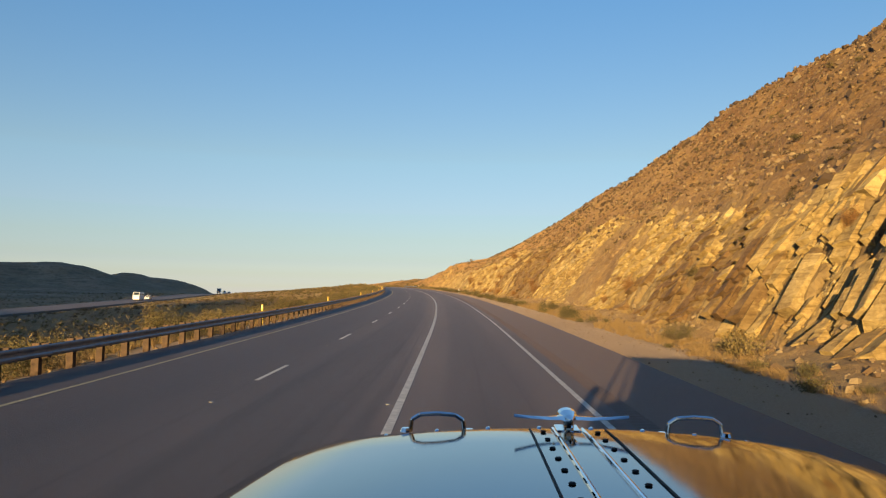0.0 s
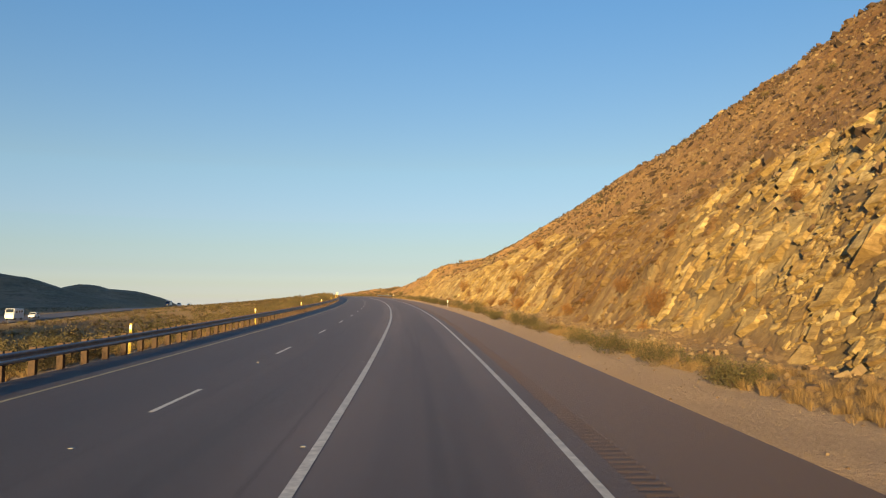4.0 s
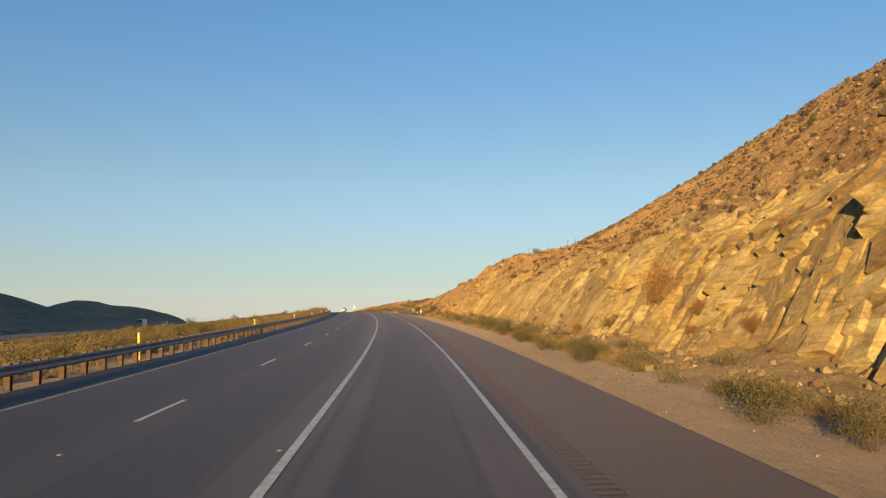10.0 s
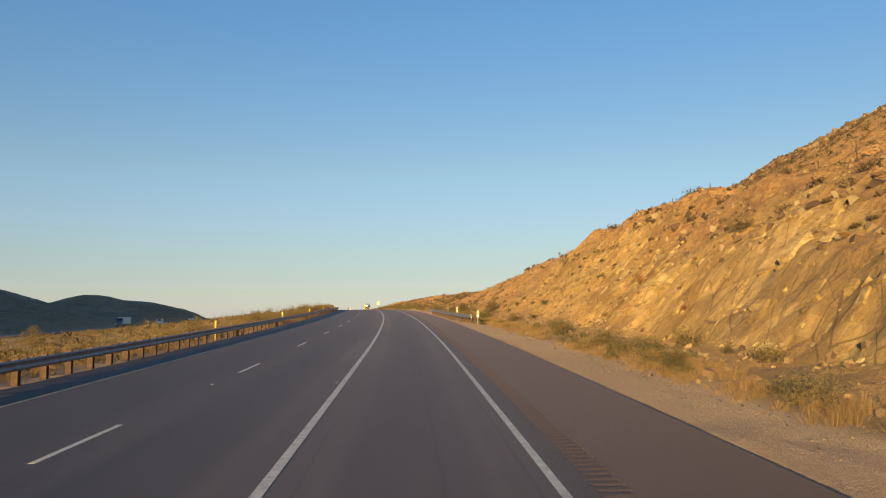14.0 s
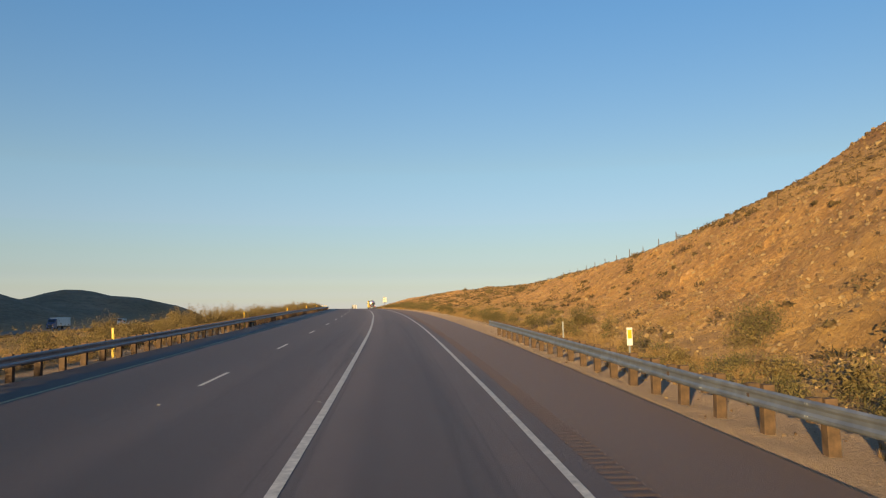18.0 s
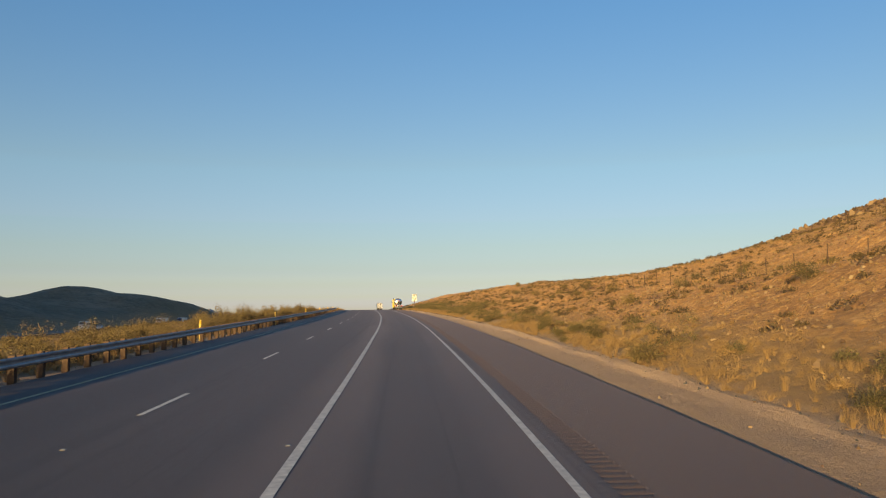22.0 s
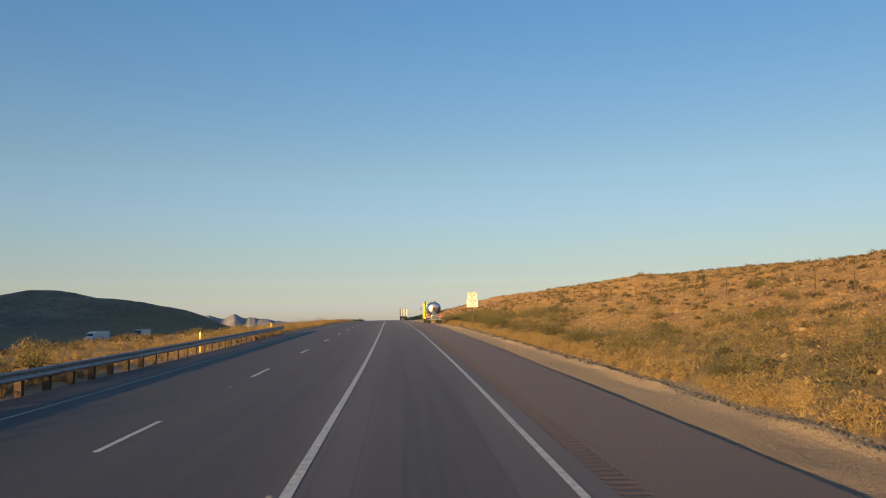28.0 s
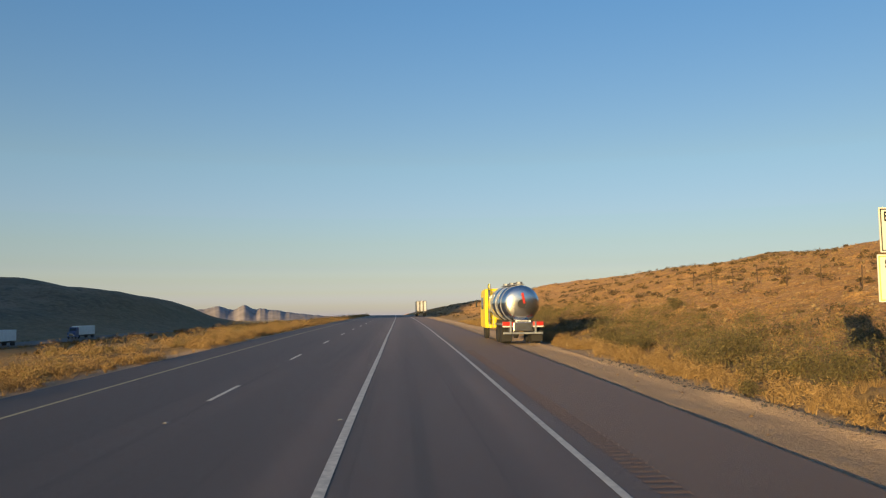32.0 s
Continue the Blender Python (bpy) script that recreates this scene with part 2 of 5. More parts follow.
    hill = blend(n, l, named(n, "pale"), hill, blend(n, l, 1.0, hill, (1.32, 1.2, 1.06), "MULTIPLY"))
    c = blend(n, l, named(n, "hill"), soil, hill)
    c = blend(n, l, named(n, "rock"), c, rock)
    c = blend(n, l, named(n, "gravel"), c, gravel)
    c = blend(n, l, named(n, "scrub"), c, scrub)
    litter = ramp(n, l, fine, [(0.3, (0.12, 0.072, 0.024)), (0.55, (0.23, 0.15, 0.05)), (0.75, (0.33, 0.23, 0.085))])
    c = blend(n, l, named(n, "litter"), c, litter)
    c = blend(n, l, ramp(n, l, big, [(0.35, (0, 0, 0)), (0.7, (0.3,) * 3)]), c, (0.22, 0.13, 0.07))
    l.new(c, b.inputs["Base Color"])
    h = calc(n, l, "ADD", calc(n, l, "MULTIPLY", fine, 0.8), calc(n, l, "MULTIPLY", grit, 0.16))
    h = calc(n, l, "ADD", h, calc(n, l, "MULTIPLY", calc(n, l, "MULTIPLY", spots, 0.8), named(n, "hill")))
    steps = calc(n, l, "ADD", calc(n, l, "MULTIPLY", tones[1], 0.5), calc(n, l, "MULTIPLY", tones[2], 0.25))
    steps = calc(n, l, "SUBTRACT", steps, calc(n, l, "MULTIPLY", crack, 0.7))
    h = calc(n, l, "ADD", h, calc(n, l, "MULTIPLY", steps, named(n, "rock")))
    relief(n, l, b, h, 1.0, 0.22)
    b.inputs["Diffuse Roughness"].default_value = 0.8
    return m


ASPHALT = asphalt_material("worn_asphalt", (0.081, 0.067, 0.073))
SHOULDER = asphalt_material("shoulder_asphalt", (0.103, 0.074, 0.06), False)
RUMBLE = asphalt_material("rumble_asphalt", (0.082, 0.058, 0.046), False)
GROUND = ground_material()
WHITE_LINE = plain("white_road_paint", (0.68, 0.64, 0.56), 0.7, 0, 0.22, 6)
YELLOW_LINE = plain("yellow_road_paint", (0.46, 0.4, 0.23), 0.7, 0, 0.25, 6)
STEEL = plain("galvanised_steel", (0.27, 0.29, 0.32), 0.5, 0.6, 0.2, 2)
POST_WOOD = plain("weathered_post_wood", (0.11, 0.068, 0.04), 0.9, 0, 0.35, 7, 0.01)


# ---- the road's course ----
S_GRID = np.arange(-30, 960, 1.5)
_k = np.interp(S_GRID, -30 + 35.0 * np.arange(len(CURVE)), CURVE) / 1000
_g = np.interp(S_GRID, -30 + 50.0 * np.arange(len(GRADE)), GRADE) / 100


def summed(v):
    r = np.concatenate([[0], np.cumsum((v[1:] + v[:-1]) / 2 * 1.5)])
    return r - r[20]


HEADING = summed(_k)
_mid = (HEADING[1:] + HEADING[:-1]) / 2
RX = np.concatenate([[0], np.cumsum(-np.sin(_mid) * 1.5)])
RY = np.concatenate([[0], np.cumsum(np.cos(_mid) * 1.5)])
RX, RY, RZ = RX - RX[20], RY - RY[20], summed(_g)


def course(s):
    """Place and heading of the through line at s metres, run on straight past both ends."""
    s = np.asarray(s, float)
    c = np.clip(s, S_GRID[0], S_GRID[-1])
    h = np.interp(c, S_GRID, HEADING)
    over = s - c
    up = np.where(over > 0, 0.004 * np.tanh(over / 600) * 600, 0.0) + np.where(over < 0, 0.035 * over, 0)
    return np.interp(c, S_GRID, RX) - np.sin(h) * over, np.interp(c, S_GRID, RY) + np.cos(h) * over, np.interp(c, S_GRID, RZ) + up, h


def place(s, lat, dz=0.0):
    """World point at s metres along the road, lat metres to its right and dz above its surface."""
    x, y, z, h = course(s)
    w = np.clip((650 - np.abs(lat)) / 450, 0, 1)
    a = h * w + 0.115 * (1 - w)
    return np.stack([x + lat * np.cos(a), y + lat * np.sin(a), z + dz + 0 * lat], -1)


def road_pose(s, lat, dz=0.0, turn=0.0, tilt=False):
    """Pose of a thing beside the road: its x points right, y along the road; turn in degrees. tilt: it follows the grade."""
    p, h = place(s, lat, dz), float(course(s)[3])
    up = math.degrees(math.atan2(float(course(s + 4)[2] - course(s)[2]), 4)) if tilt else 0
    return pose(*[float(v) for v in p], up, 0, math.degrees(h) + turn)


def hashed(i, j, seed):
    v = np.sin(i * 127.1 + j * 311.7 + seed * 74.7) * 43758.5453
    return v - np.floor(v)


def vnoise(x, y, seed=0):
    i, j = np.floor(x), np.floor(y)
    u, v = x - i, y - j
    u, v = u * u * (3 - 2 * u), v * v * (3 - 2 * v)
    a, b = hashed(i, j, seed), hashed(i + 1, j, seed)
    c, d = hashed(i, j + 1, seed), hashed(i + 1, j + 1, seed)
    return (a * (1 - u) + b * u) * (1 - v) + (c * (1 - u) + d * u) * v - 0.5


def fbm(x, y, seed=0, octaves=4):
    r, amp = 0, 1.0
    for o in range(octaves):
        r, amp = r + amp * vnoise(x * 2 ** o, y * 2 ** o, seed + o * 7), amp * 0.55
    return r


def slabs(p, q, wide, tall, seed):
    """Jointed rock: columns of blocks with straight joints; each block stands out and leans differently. Also the column and the distance to its joint."""
    u = p / wide
    i = np.floor(u)
    lo, hi = i + 0.7 * (hashed(i, 0 * i, seed) - 0.5), i + 1 + 0.7 * (hashed(i + 1, 0 * i, seed) - 0.5)
    i = np.where(u < lo, i - 1, np.where(u > hi, i + 1, i))
    lo, hi = i + 0.7 * (hashed(i, 0 * i, seed) - 0.5), i + 1 + 0.7 * (hashed(i + 1, 0 * i, seed) - 0.5)
    w = q / tall / (0.7 + 0.6 * hashed(i, 0 * i, seed + 1)) + 5 * hashed(i, 0 * i, seed + 2) + (u - i) * (hashed(i, 0 * i, seed + 3) - 0.5) * 0.7
    j = np.floor(w)
    h = hashed(i, j, seed + 4) - 0.5 + 0.55 * (u - (lo + hi) / 2) * (hashed(i, j, seed + 5) - 0.5) + 0.5 * (w - j - 0.5) * (hashed(i, j, seed + 6) - 0.35)
    return h, i, (u - lo) * wide


def blocks(x, y, seed=0):
    """Broken rock: cells that each stand out and lean differently. Returns height and closeness to a joint."""
    best, second = np.full(x.shape, 9.0), np.full(x.shape, 9.0)
    height = np.zeros(x.shape)
    ci, cj = np.floor(x), np.floor(y)
    for di in (-1, 0, 1):
        for dj in (-1, 0, 1):
            i, j = ci + di, cj + dj
            px, py = i + 0.1 + 0.8 * hashed(i, j, seed), j + 0.1 + 0.8 * hashed(i, j, seed + 3)
            d = np.hypot(x - px, y - py)
            h = hashed(i, j, seed + 5) + (x - px) * (hashed(i, j, seed + 9) - 0.5) * 1.3 + (y - py) * (hashed(i, j, seed + 11) - 0.5) * 1.3
            near = d < best
            second = np.where(near, best, np.minimum(second, d))
            height, best = np.where(near, h, height), np.where(near, d, best)
    return height - 0.5, second - best


TOE = 10.3
STATIONS = 50.0 * np.arange(len(HILL_8))
HILL_D = (0, 4, 8, 14, 32, 70, 120, 170)
# at y -420 and -350: unseen ridges added to shade the valley
BUMPS = [(-347, 1146, 110, 208, 41.5), (-459, 1058, 111, 103, 13.5), (-411, 804, 153, 101, 27.5), (-605, 651, 122, 154, 50), (-349, 1151, 26, 90, 31), (-900, 1250, 200, 260, 30),
         (-680, -420, 325, 130, 318), (-185, -420, 80, 130, 58), (-1500, -350, 400, 200, 300), (560, 1500, 240, 300, 18), (180, 2300, 260, 420, 22)]


def hill_height(s, d):
    hs = [np.zeros_like(s)] + [np.interp(s, STATIONS, t) for t in (HILL_4, HILL_8, HILL_14, HILL_32, HILL_70, HILL_120, HILL_170)]
    r = np.zeros_like(s)
    for k in range(len(HILL_D) - 1):
        f = np.clip((d - HILL_D[k]) / (HILL_D[k + 1] - HILL_D[k]), 0, 1)
        r = r + f * (hs[k + 1] - hs[k])
    crags = 0.9 * fbm(s / 7, d / 7, 25, 4) * np.clip((d - 80) / 30, 0, 1) * np.clip((260 - d) / 60, 0, 1)
    return np.maximum(r + crags - np.clip(d - 172, 0, 900) * 0.3, -12)


def rockiness(s, d):
    """1 on the blasted rock face, 0 on soil."""
    top = 11.0 + 3.5 * np.clip((s - 50) / 60, 0, 1) + 3.0 * vnoise(s / 13, 0 * s, 4) * 2 - 4.0 * np.clip((s - 245) / 40, 0, 1) + 3 * np.clip((s - 300) / 20, 0, 1) - 3 * np.clip((s - 372) / 20, 0, 1)
    along = np.clip((386 - s) / 12, 0, 1)
    edge = np.clip((top - d + 2.5 * fbm(s / 4, d / 4, 8)) / 2.5, 0, 1)
    crumbly = 1 - np.clip((s - 74) / 8, 0, 1) * np.clip((112 - s) / 10, 0, 1) * np.clip(0.55 + 1.6 * fbm(s / 7, d / 4, 17, 3), 0, 1)
    return along * edge * crumbly * np.clip((d - 3.5 - 1.2 * vnoise(s / 5, 0 * s, 14)) / 0.7, 0, 1)


def surface(s, lat):
    """Height of the ground above the road's level, and its kinds."""
    d = lat - TOE
    z = np.zeros_like(s)
    right = lat > 6.85
    verge = -0.1 - 0.1 * np.clip((lat - 7.2) / 2.0, 0, 1) + 0.05 * fbm(s / 2.5, lat / 1.2, 2)
    verge = verge + 0.15 * np.exp(-((lat - 9.25 - 0.3 * vnoise(s / 9, 0 * s, 52)) / 0.32) ** 2) * np.clip((s - 395) / 60, 0, 1) * np.clip(0.7 + 1.2 * vnoise(s / 2.2, lat / 0.6, 53), 0, 2)
    hill = np.clip(d, 0, None) > 0
    rocky = rockiness(s, d)
    h = hill_height(s, d)
    rough = fbm(s / 6, d / 5, 21, 5) * np.clip(d / 6, 0, 1) * np.clip((150 - d) / 60, 0, 1)
    rough = rough * (1.3 - 0.9 * np.clip((s - 350) / 60, 0, 1)) + 3.0 * fbm(s / 32, d / 26, 33, 3) * np.clip((d - 6) / 25, 0, 1) * (0.35 + 0.65 * np.clip((400 - s) / 80, 0, 1))
    p = s - 0.6 * d + 0.9 * vnoise(s / 7, d / 7, 19)
    a1, col, gap = slabs(p, d, 3.1, 5.0, 41)
    a2, _, _ = slabs(p, d, 1.15, 1.5, 57)
    b2, _ = blocks(s / 1.5, d / 1.15, 63)
    b4, _, _ = slabs(d - 0.1 * s + 40, s, 0.62, 1.7, 67)
    zone = np.interp(s, [-20, 4, 20, 60, 74, 84, 106, 136, 148, 166, 194, 218, 240, 278, 308, 348], [0.7, 1, 1, 1, 0.9, 0.35, 0.55, 0.6, 0.55, 1, 1, 0.6, 0.22, 0.2, 0.1, 0.1])
    zone = zone * (0.55 + 0.9 * np.clip(0.5 + 1.6 * vnoise(s / 11, d / 6, 73), 0, 1))
    slabby = np.maximum(np.clip((s - 148) / 12, 0, 1) * np.clip((240 - s) / 15, 0, 1), np.clip((92 - s) / 10, 0, 1))
    crevice = np.clip(1 - gap / (0.42 + 0.25 * slabby), 0, 1) * (gap >= 0) * np.clip((hashed(col, 0 * col, 83) - 0.45) / 0.2, 0, 1) * np.clip(0.5 + 2.2 * vnoise(p / 6, d / 3.5, 79), 0, 1)
    _, split, slit = slabs(p, d, 1.35, 4.0, 47)
    crevice = np.maximum(crevice, np.clip(1 - slit / 0.34, 0, 1) * (slit >= 0) * (hashed(split, 0 * split, 89) > 0.3) * np.clip((94 - s) / 8, 0, 1) * np.clip(0.35 + 2.4 * vnoise(p / 5, d / 3, 81), 0, 1))
    bedded = np.clip((95 - s) / 30, 0, 1) * 0.6 + 0.25
    rock = rocky * np.interp(s, [222, 255], [1, 0.32]) * (zone * (0.34 * a1 + 0.16 * a2 * (1 - 0.6 * slabby) - (0.8 + 0.6 * slabby) * crevice * np.clip(d / 1.5, 0, 1)) + 0.12 * b2 + 0.1 * bedded * b4 + 0.7 * fbm(p / 12, d / 11, 71, 2))
    b3, _ = blocks(s / 1.6, d / 1.3, 91)
    stony = (1 - rocky) * np.clip((d - 1.5) / 4, 0, 1) * np.clip((hashed(np.floor(s / 1.6), np.floor(d / 1.3), 3) - 0.55), 0, 1) * np.maximum(b3, 0) * 0.9 * np.clip((120 - d) / 30, 0, 1)
    z = np.where(right, verge + np.where(hill, h + rough + 0.75 * rock + stony, 0), z)
    z = z + np.where(right, 0.16 * fbm(s / 1.1, d / 0.9, 37, 3) * np.clip((s - 350) / 40, 0, 1) * np.clip(d / 2, 0, 1) * np.clip((70 - d) / 20, 0, 1), 0)
    left = lat < -9.15
    a = -9.15 - lat
    low = np.interp(a, [0, 0.6, 2.5, 9, 22, 60, 78, 84, 98, 108, 160, 300], [-0.08, -0.12, -0.4, -2.0, -3.6, -5.0, -6.2, -6.6, -6.6, -7.4, -7.5, -7])
    high = np.interp(a, [0, 0.6, 2.5, 9, 22, 60, 78, 84, 98, 108, 160, 300], [-0.08, -0.1, -0.15, -0.3, -1.3, -4.6, -6.2, -6.6, -6.6, -7.4, -7.5, -7])
    raised = np.clip((s - 150) / 90, 0, 1)
    prof = low * (1 - raised) + high * raised
    flat = np.clip(np.minimum(np.abs(a - 91) / 10 - 0.9, 1), 0, 1)
    z = np.where(left, prof + flat * (0.5 * fbm(s / 9, lat / 9, 12) * np.clip(a / 6, 0, 1) + 1.6 * fbm(s / 60, lat / 50, 15, 3) * np.clip((a - 12) / 40, 0, 1)), z)
    z = np.where((lat > -9.2) & (lat < 6.95), -0.4, z)
    stain = np.interp(s, [0, 60, 116, 130, 142, 158, 166, 178, 198, 213, 330], [0.36, 0.38, 0.14, 0.5, 0.85, 0.8, 0.25, 0.45, 0.2, 0.12, 0.1])
    stain = np.clip(stain + 0.9 * fbm(p / 5, d / 16, 87, 3) * (0.35 + stain), 0, 1)
    kinds = {"crevice": np.where(right, crevice, 0), "out": np.where(right & hill, -0.6 * rock, 0), "stain": np.where(right, stain, 0), "varnish": np.where(right, np.clip(np.maximum((345 - s) / 60, (d - 65) / 30), 0, 1) * np.interp(d, [9, 17, 45, 75], [0, 0.5, 0.6, 0.95]) * np.clip(0.75 + 1.2 * fbm(s / 18, d / 9, 35, 3), 0, 1), 0), "litter": np.where(left, 0.85 * np.clip((a - 1.2) / 2, 0, 1) * np.clip((75 - a) / 30, 0, 1), np.where(right, 0.7 * np.clip((s - 395) / 60, 0, 1) * np.clip((d + 0.2) / 1.5, 0, 1) * np.clip((9 - d) / 6, 0, 1), 0)), "rock": np.where(right, rocky, 0), "pale": np.where(right, np.clip((s - 255) / 90, 0, 1) * np.clip((70 - d) / 35, 0, 1), 0),
             "hill": np.where(right, np.clip((d - 1) / 5, 0, 1), np.where(a > 130, 0.4, 0.0)),
             "gravel": np.where(right, np.clip((10.6 - lat) / 0.9, 0, 1), np.clip((2.0 - a) / 0.8, 0, 1)),
             "scrub": np.where(left, np.maximum(np.clip((a - 112) / 50, 0, 1), 0.55 * np.clip((a - 4) / 14, 0, 1)), 0.0)}
    return z, kinds


def ground_at(s, lat):
    z, _ = surface(np.array([float(s)]), np.array([float(lat)]))
    return float(z[0])


def sheet(name, pts, mat, uv=None, kinds=None, smooth=False):
    """One mesh from a grid of points (rows, columns, 3), with optional uv and float attributes."""
    r, c = pts.shape[:2]
    idx = np.arange(r * c).reshape(r, c)
    quads = np.stack([idx[:-1, :-1], idx[:-1, 1:], idx[1:, 1:], idx[1:, :-1]], -1).reshape(-1, 4)
    me = bpy.data.meshes.new(name)
    me.vertices.add(r * c)
    me.vertices.foreach_set("co", pts.reshape(-1).astype(np.float32))
    me.loops.add(quads.size)
    me.loops.foreach_set("vertex_index", quads.reshape(-1).astype(np.int32))
    me.polygons.add(len(quads))
    me.polygons.foreach_set("loop_start", (4 * np.arange(len(quads))).astype(np.int32))
    if uv is not None:
        lay = me.uv_layers.new(name="road")
        lay.data.foreach_set("uv", uv.reshape(-1, 2)[quads.reshape(-1)].reshape(-1).astype(np.float32))
    for key, val in (kinds or {}).items():
        me.attributes.new(key, "FLOAT", "POINT").data.foreach_set("value", val.reshape(-1).astype(np.float32))
    me.materials.append(mat)
    me.update(calc_edges=True)
    me.validate()
    me.polygons.foreach_set("use_smooth", np.full(len(quads), smooth))
    return new(name, me)


# ---- ground: one sheet to the horizon ----
rows_s = np.concatenate([-np.geomspace(1600, 22, 26), np.arange(-20, 236, 0.26), np.arange(236, 352, 0.36), np.arange(352, 600, 0.5), np.arange(600, 740, 0.8), np.arange(740, 960, 3.0), np.arange(960, 1500, 11.0), np.geomspace(1500, 4400, 24)])
gaps = np.concatenate([np.arange(0, 3.4, 0.27), np.arange(3.5, 17, 0.27), np.arange(17, 20, 0.4), np.geomspace(20, 76, 50), np.arange(77.5, 205, 2.2), np.geomspace(208, 2600, 24)])
lats = np.concatenate([-9.15 - np.geomspace(2400, 720, 12), -9.15 - np.arange(706, 111, -11.0), -9.15 - np.arange(108, 30, -3.0), -9.15 - np.arange(30, 0.3, -0.8), [-9.15 - 0.25, -9.1, 6.8, 6.93], 6.93 + 0.025 + gaps])
SS, LL = np.meshgrid(rows_s, lats, indexing="ij")
dz, kinds = surface(SS, LL)
kinds.pop("crevice")
pts = place(SS, LL + kinds.pop("out"), dz)
for bx, by, wx, wy, amp in BUMPS:
    g = np.exp(-((pts[..., 0] - bx) / wx) ** 2 - ((pts[..., 1] - by) / wy) ** 2)
    far = np.where(LL < -45, np.where(SS < -60, np.clip((-LL - 50) / 40, 0, 1), np.clip((-LL - 118) / 120, 0, 1)), np.clip((LL - 90) / 150, 0, 1))
    pts[..., 2] += amp * g * far * (1 + 0.16 * fbm(pts[..., 0] / 40, pts[..., 1] / 70, 5))
ground = tagged(sheet("ground", pts, GROUND, np.stack([SS, LL], -1), kinds), "tan desert ground with a blasted ochre rock cut and stony hillside", "ground", kind="structure")

# ---- pavement ----
s_fine = np.arange(-90, 1300, 3.0)


def ribbon(name, s, lat, dz, mat, smooth=True):
    S, L = np.meshgrid(s, lat, indexing="ij")
    return sheet(name, place(S, L, np.broadcast_to(np.asarray(dz, float), S.shape)), mat, np.stack([L, S], -1), smooth=smooth)


road = tagged(ribbon("road", s_fine, [-9.2, -9.15, -7.32, -3.66, 0, 3.66, 4.08], [-0.4, 0, 0, 0, 0, 0, 0], ASPHALT, False), "worn grey-brown asphalt of a three-lane highway", "road", kind="structure")
shoulder = tagged(ribbon("road_shoulder", s_fine, [4.5, 5.6, 6.86, 6.93], [0, 0, -0.01, -0.4], SHOULDER, False), "paved right shoulder of brown asphalt", "road", kind="structure")
# rumble strip: ground-in grooves between lane edge and shoulder
n_groove = 2400
gs = (-60 + 0.305 * np.arange(n_groove)[:, None] + np.array([0, 0.045, 0.09, 0.135, 0.18])[None, :]).reshape(-1)
gz = np.tile([0, -0.010, -0.014, -0.010, 0], n_groove)
GS, GL = np.meshgrid(gs, [4.08, 4.1, 4.48, 4.5], indexing="ij")
GZ = np.stack([0 * gz, gz, gz, 0 * gz], 1)
rumble = tagged(sheet("rumble_strip", place(GS, GL, GZ), RUMBLE, np.stack([GL, GS], -1)), "row of grooves ground into the asphalt shoulder", "rumble strip", kind="structure")
tail = ribbon("road_margin", np.arange(-60 + 0.305 * n_groove - 0.125, 1300, 3.0), [4.08, 4.5], [0, 0], SHOULDER, False)
tagged(tail, "plain asphalt margin past the rumble strip", "road", kind="structure")


def part(name, bm, mat, parent=None, label=""):
    me = bpy.data.meshes.new(name)
    bm.to_mesh(me)
    bm.free()
    me.materials.append(mat)
    ob = new(name, me)
    ob.parent = parent
    if label:
        ob["label"] = label
    return ob


# ---- markings ----
def line(name, lat, width, mat, label, s0=-60, s1=1290):
    s = np.arange(s0, s1, 3.0)
    wob = 0.012 * np.sin(s / 7)
    S, L = np.meshgrid(s, [-width / 2, width / 2], indexing="ij")
    ob = sheet(name, place(S, L + lat + wob[:, None], 0.006), mat, np.stack([L, S], -1))
    return tagged(ob, label, "road line", kind="structure")


line("lane_line", 0.0, 0.155, WHITE_LINE, "wide solid white line beside the climbing lane")
line("edge_line", 3.66, 0.125, WHITE_LINE, "solid white edge line by the right shoulder")
line("median_line", -7.32, 0.11, YELLOW_LINE, "faded solid yellow edge line by the median")


# ---- shapes ----
def box(bm, size, at, bevel=0.0, turn=None):
    r = bmesh.ops.create_cube(bm, size=1.0, matrix=Matrix.Translation(at) @ (turn or Matrix()) @ Matrix.Diagonal((*size, 1)))
    if bevel:
        edges = list({e for v in r["verts"] for e in v.link_edges})
        bmesh.ops.bevel(bm, geom=edges, offset=bevel, segments=2, affect="EDGES", profile=0.5)
    return bm


def tube(bm, r1, r2, a, b, n=14):
    a, b = Vector(a), Vector(b)
    m = Matrix.Translation((a + b) / 2) @ (b - a).to_track_quat("Z", "Y").to_matrix().to_4x4()
    bmesh.ops.create_cone(bm, cap_ends=True, segments=n, radius1=r1, radius2=r2, depth=(b - a).length, matrix=m)
    return bm


def lathe(bm, profile, axis_at, n=28):
    """Turn a profile of (radius, y) about an axis along y through axis_at."""
    rings = []
    for r, y in profile:
        rings.append([bm.verts.new((axis_at[0] + r * math.cos(a), axis_at[1] + y, axis_at[2] + r * math.sin(a))) for a in [2 * math.pi * k / n for k in range(n)]])
    for p, q in zip(rings, rings[1:]):
        for k in range(n):
            bm.faces.new((p[k], p[(k + 1) % n], q[(k + 1) % n], q[k]))
    bm.faces.new(rings[0]), bm.faces.new(rings[-1])
    bmesh.ops.recalc_face_normals(bm, faces=bm.faces)
    return bm


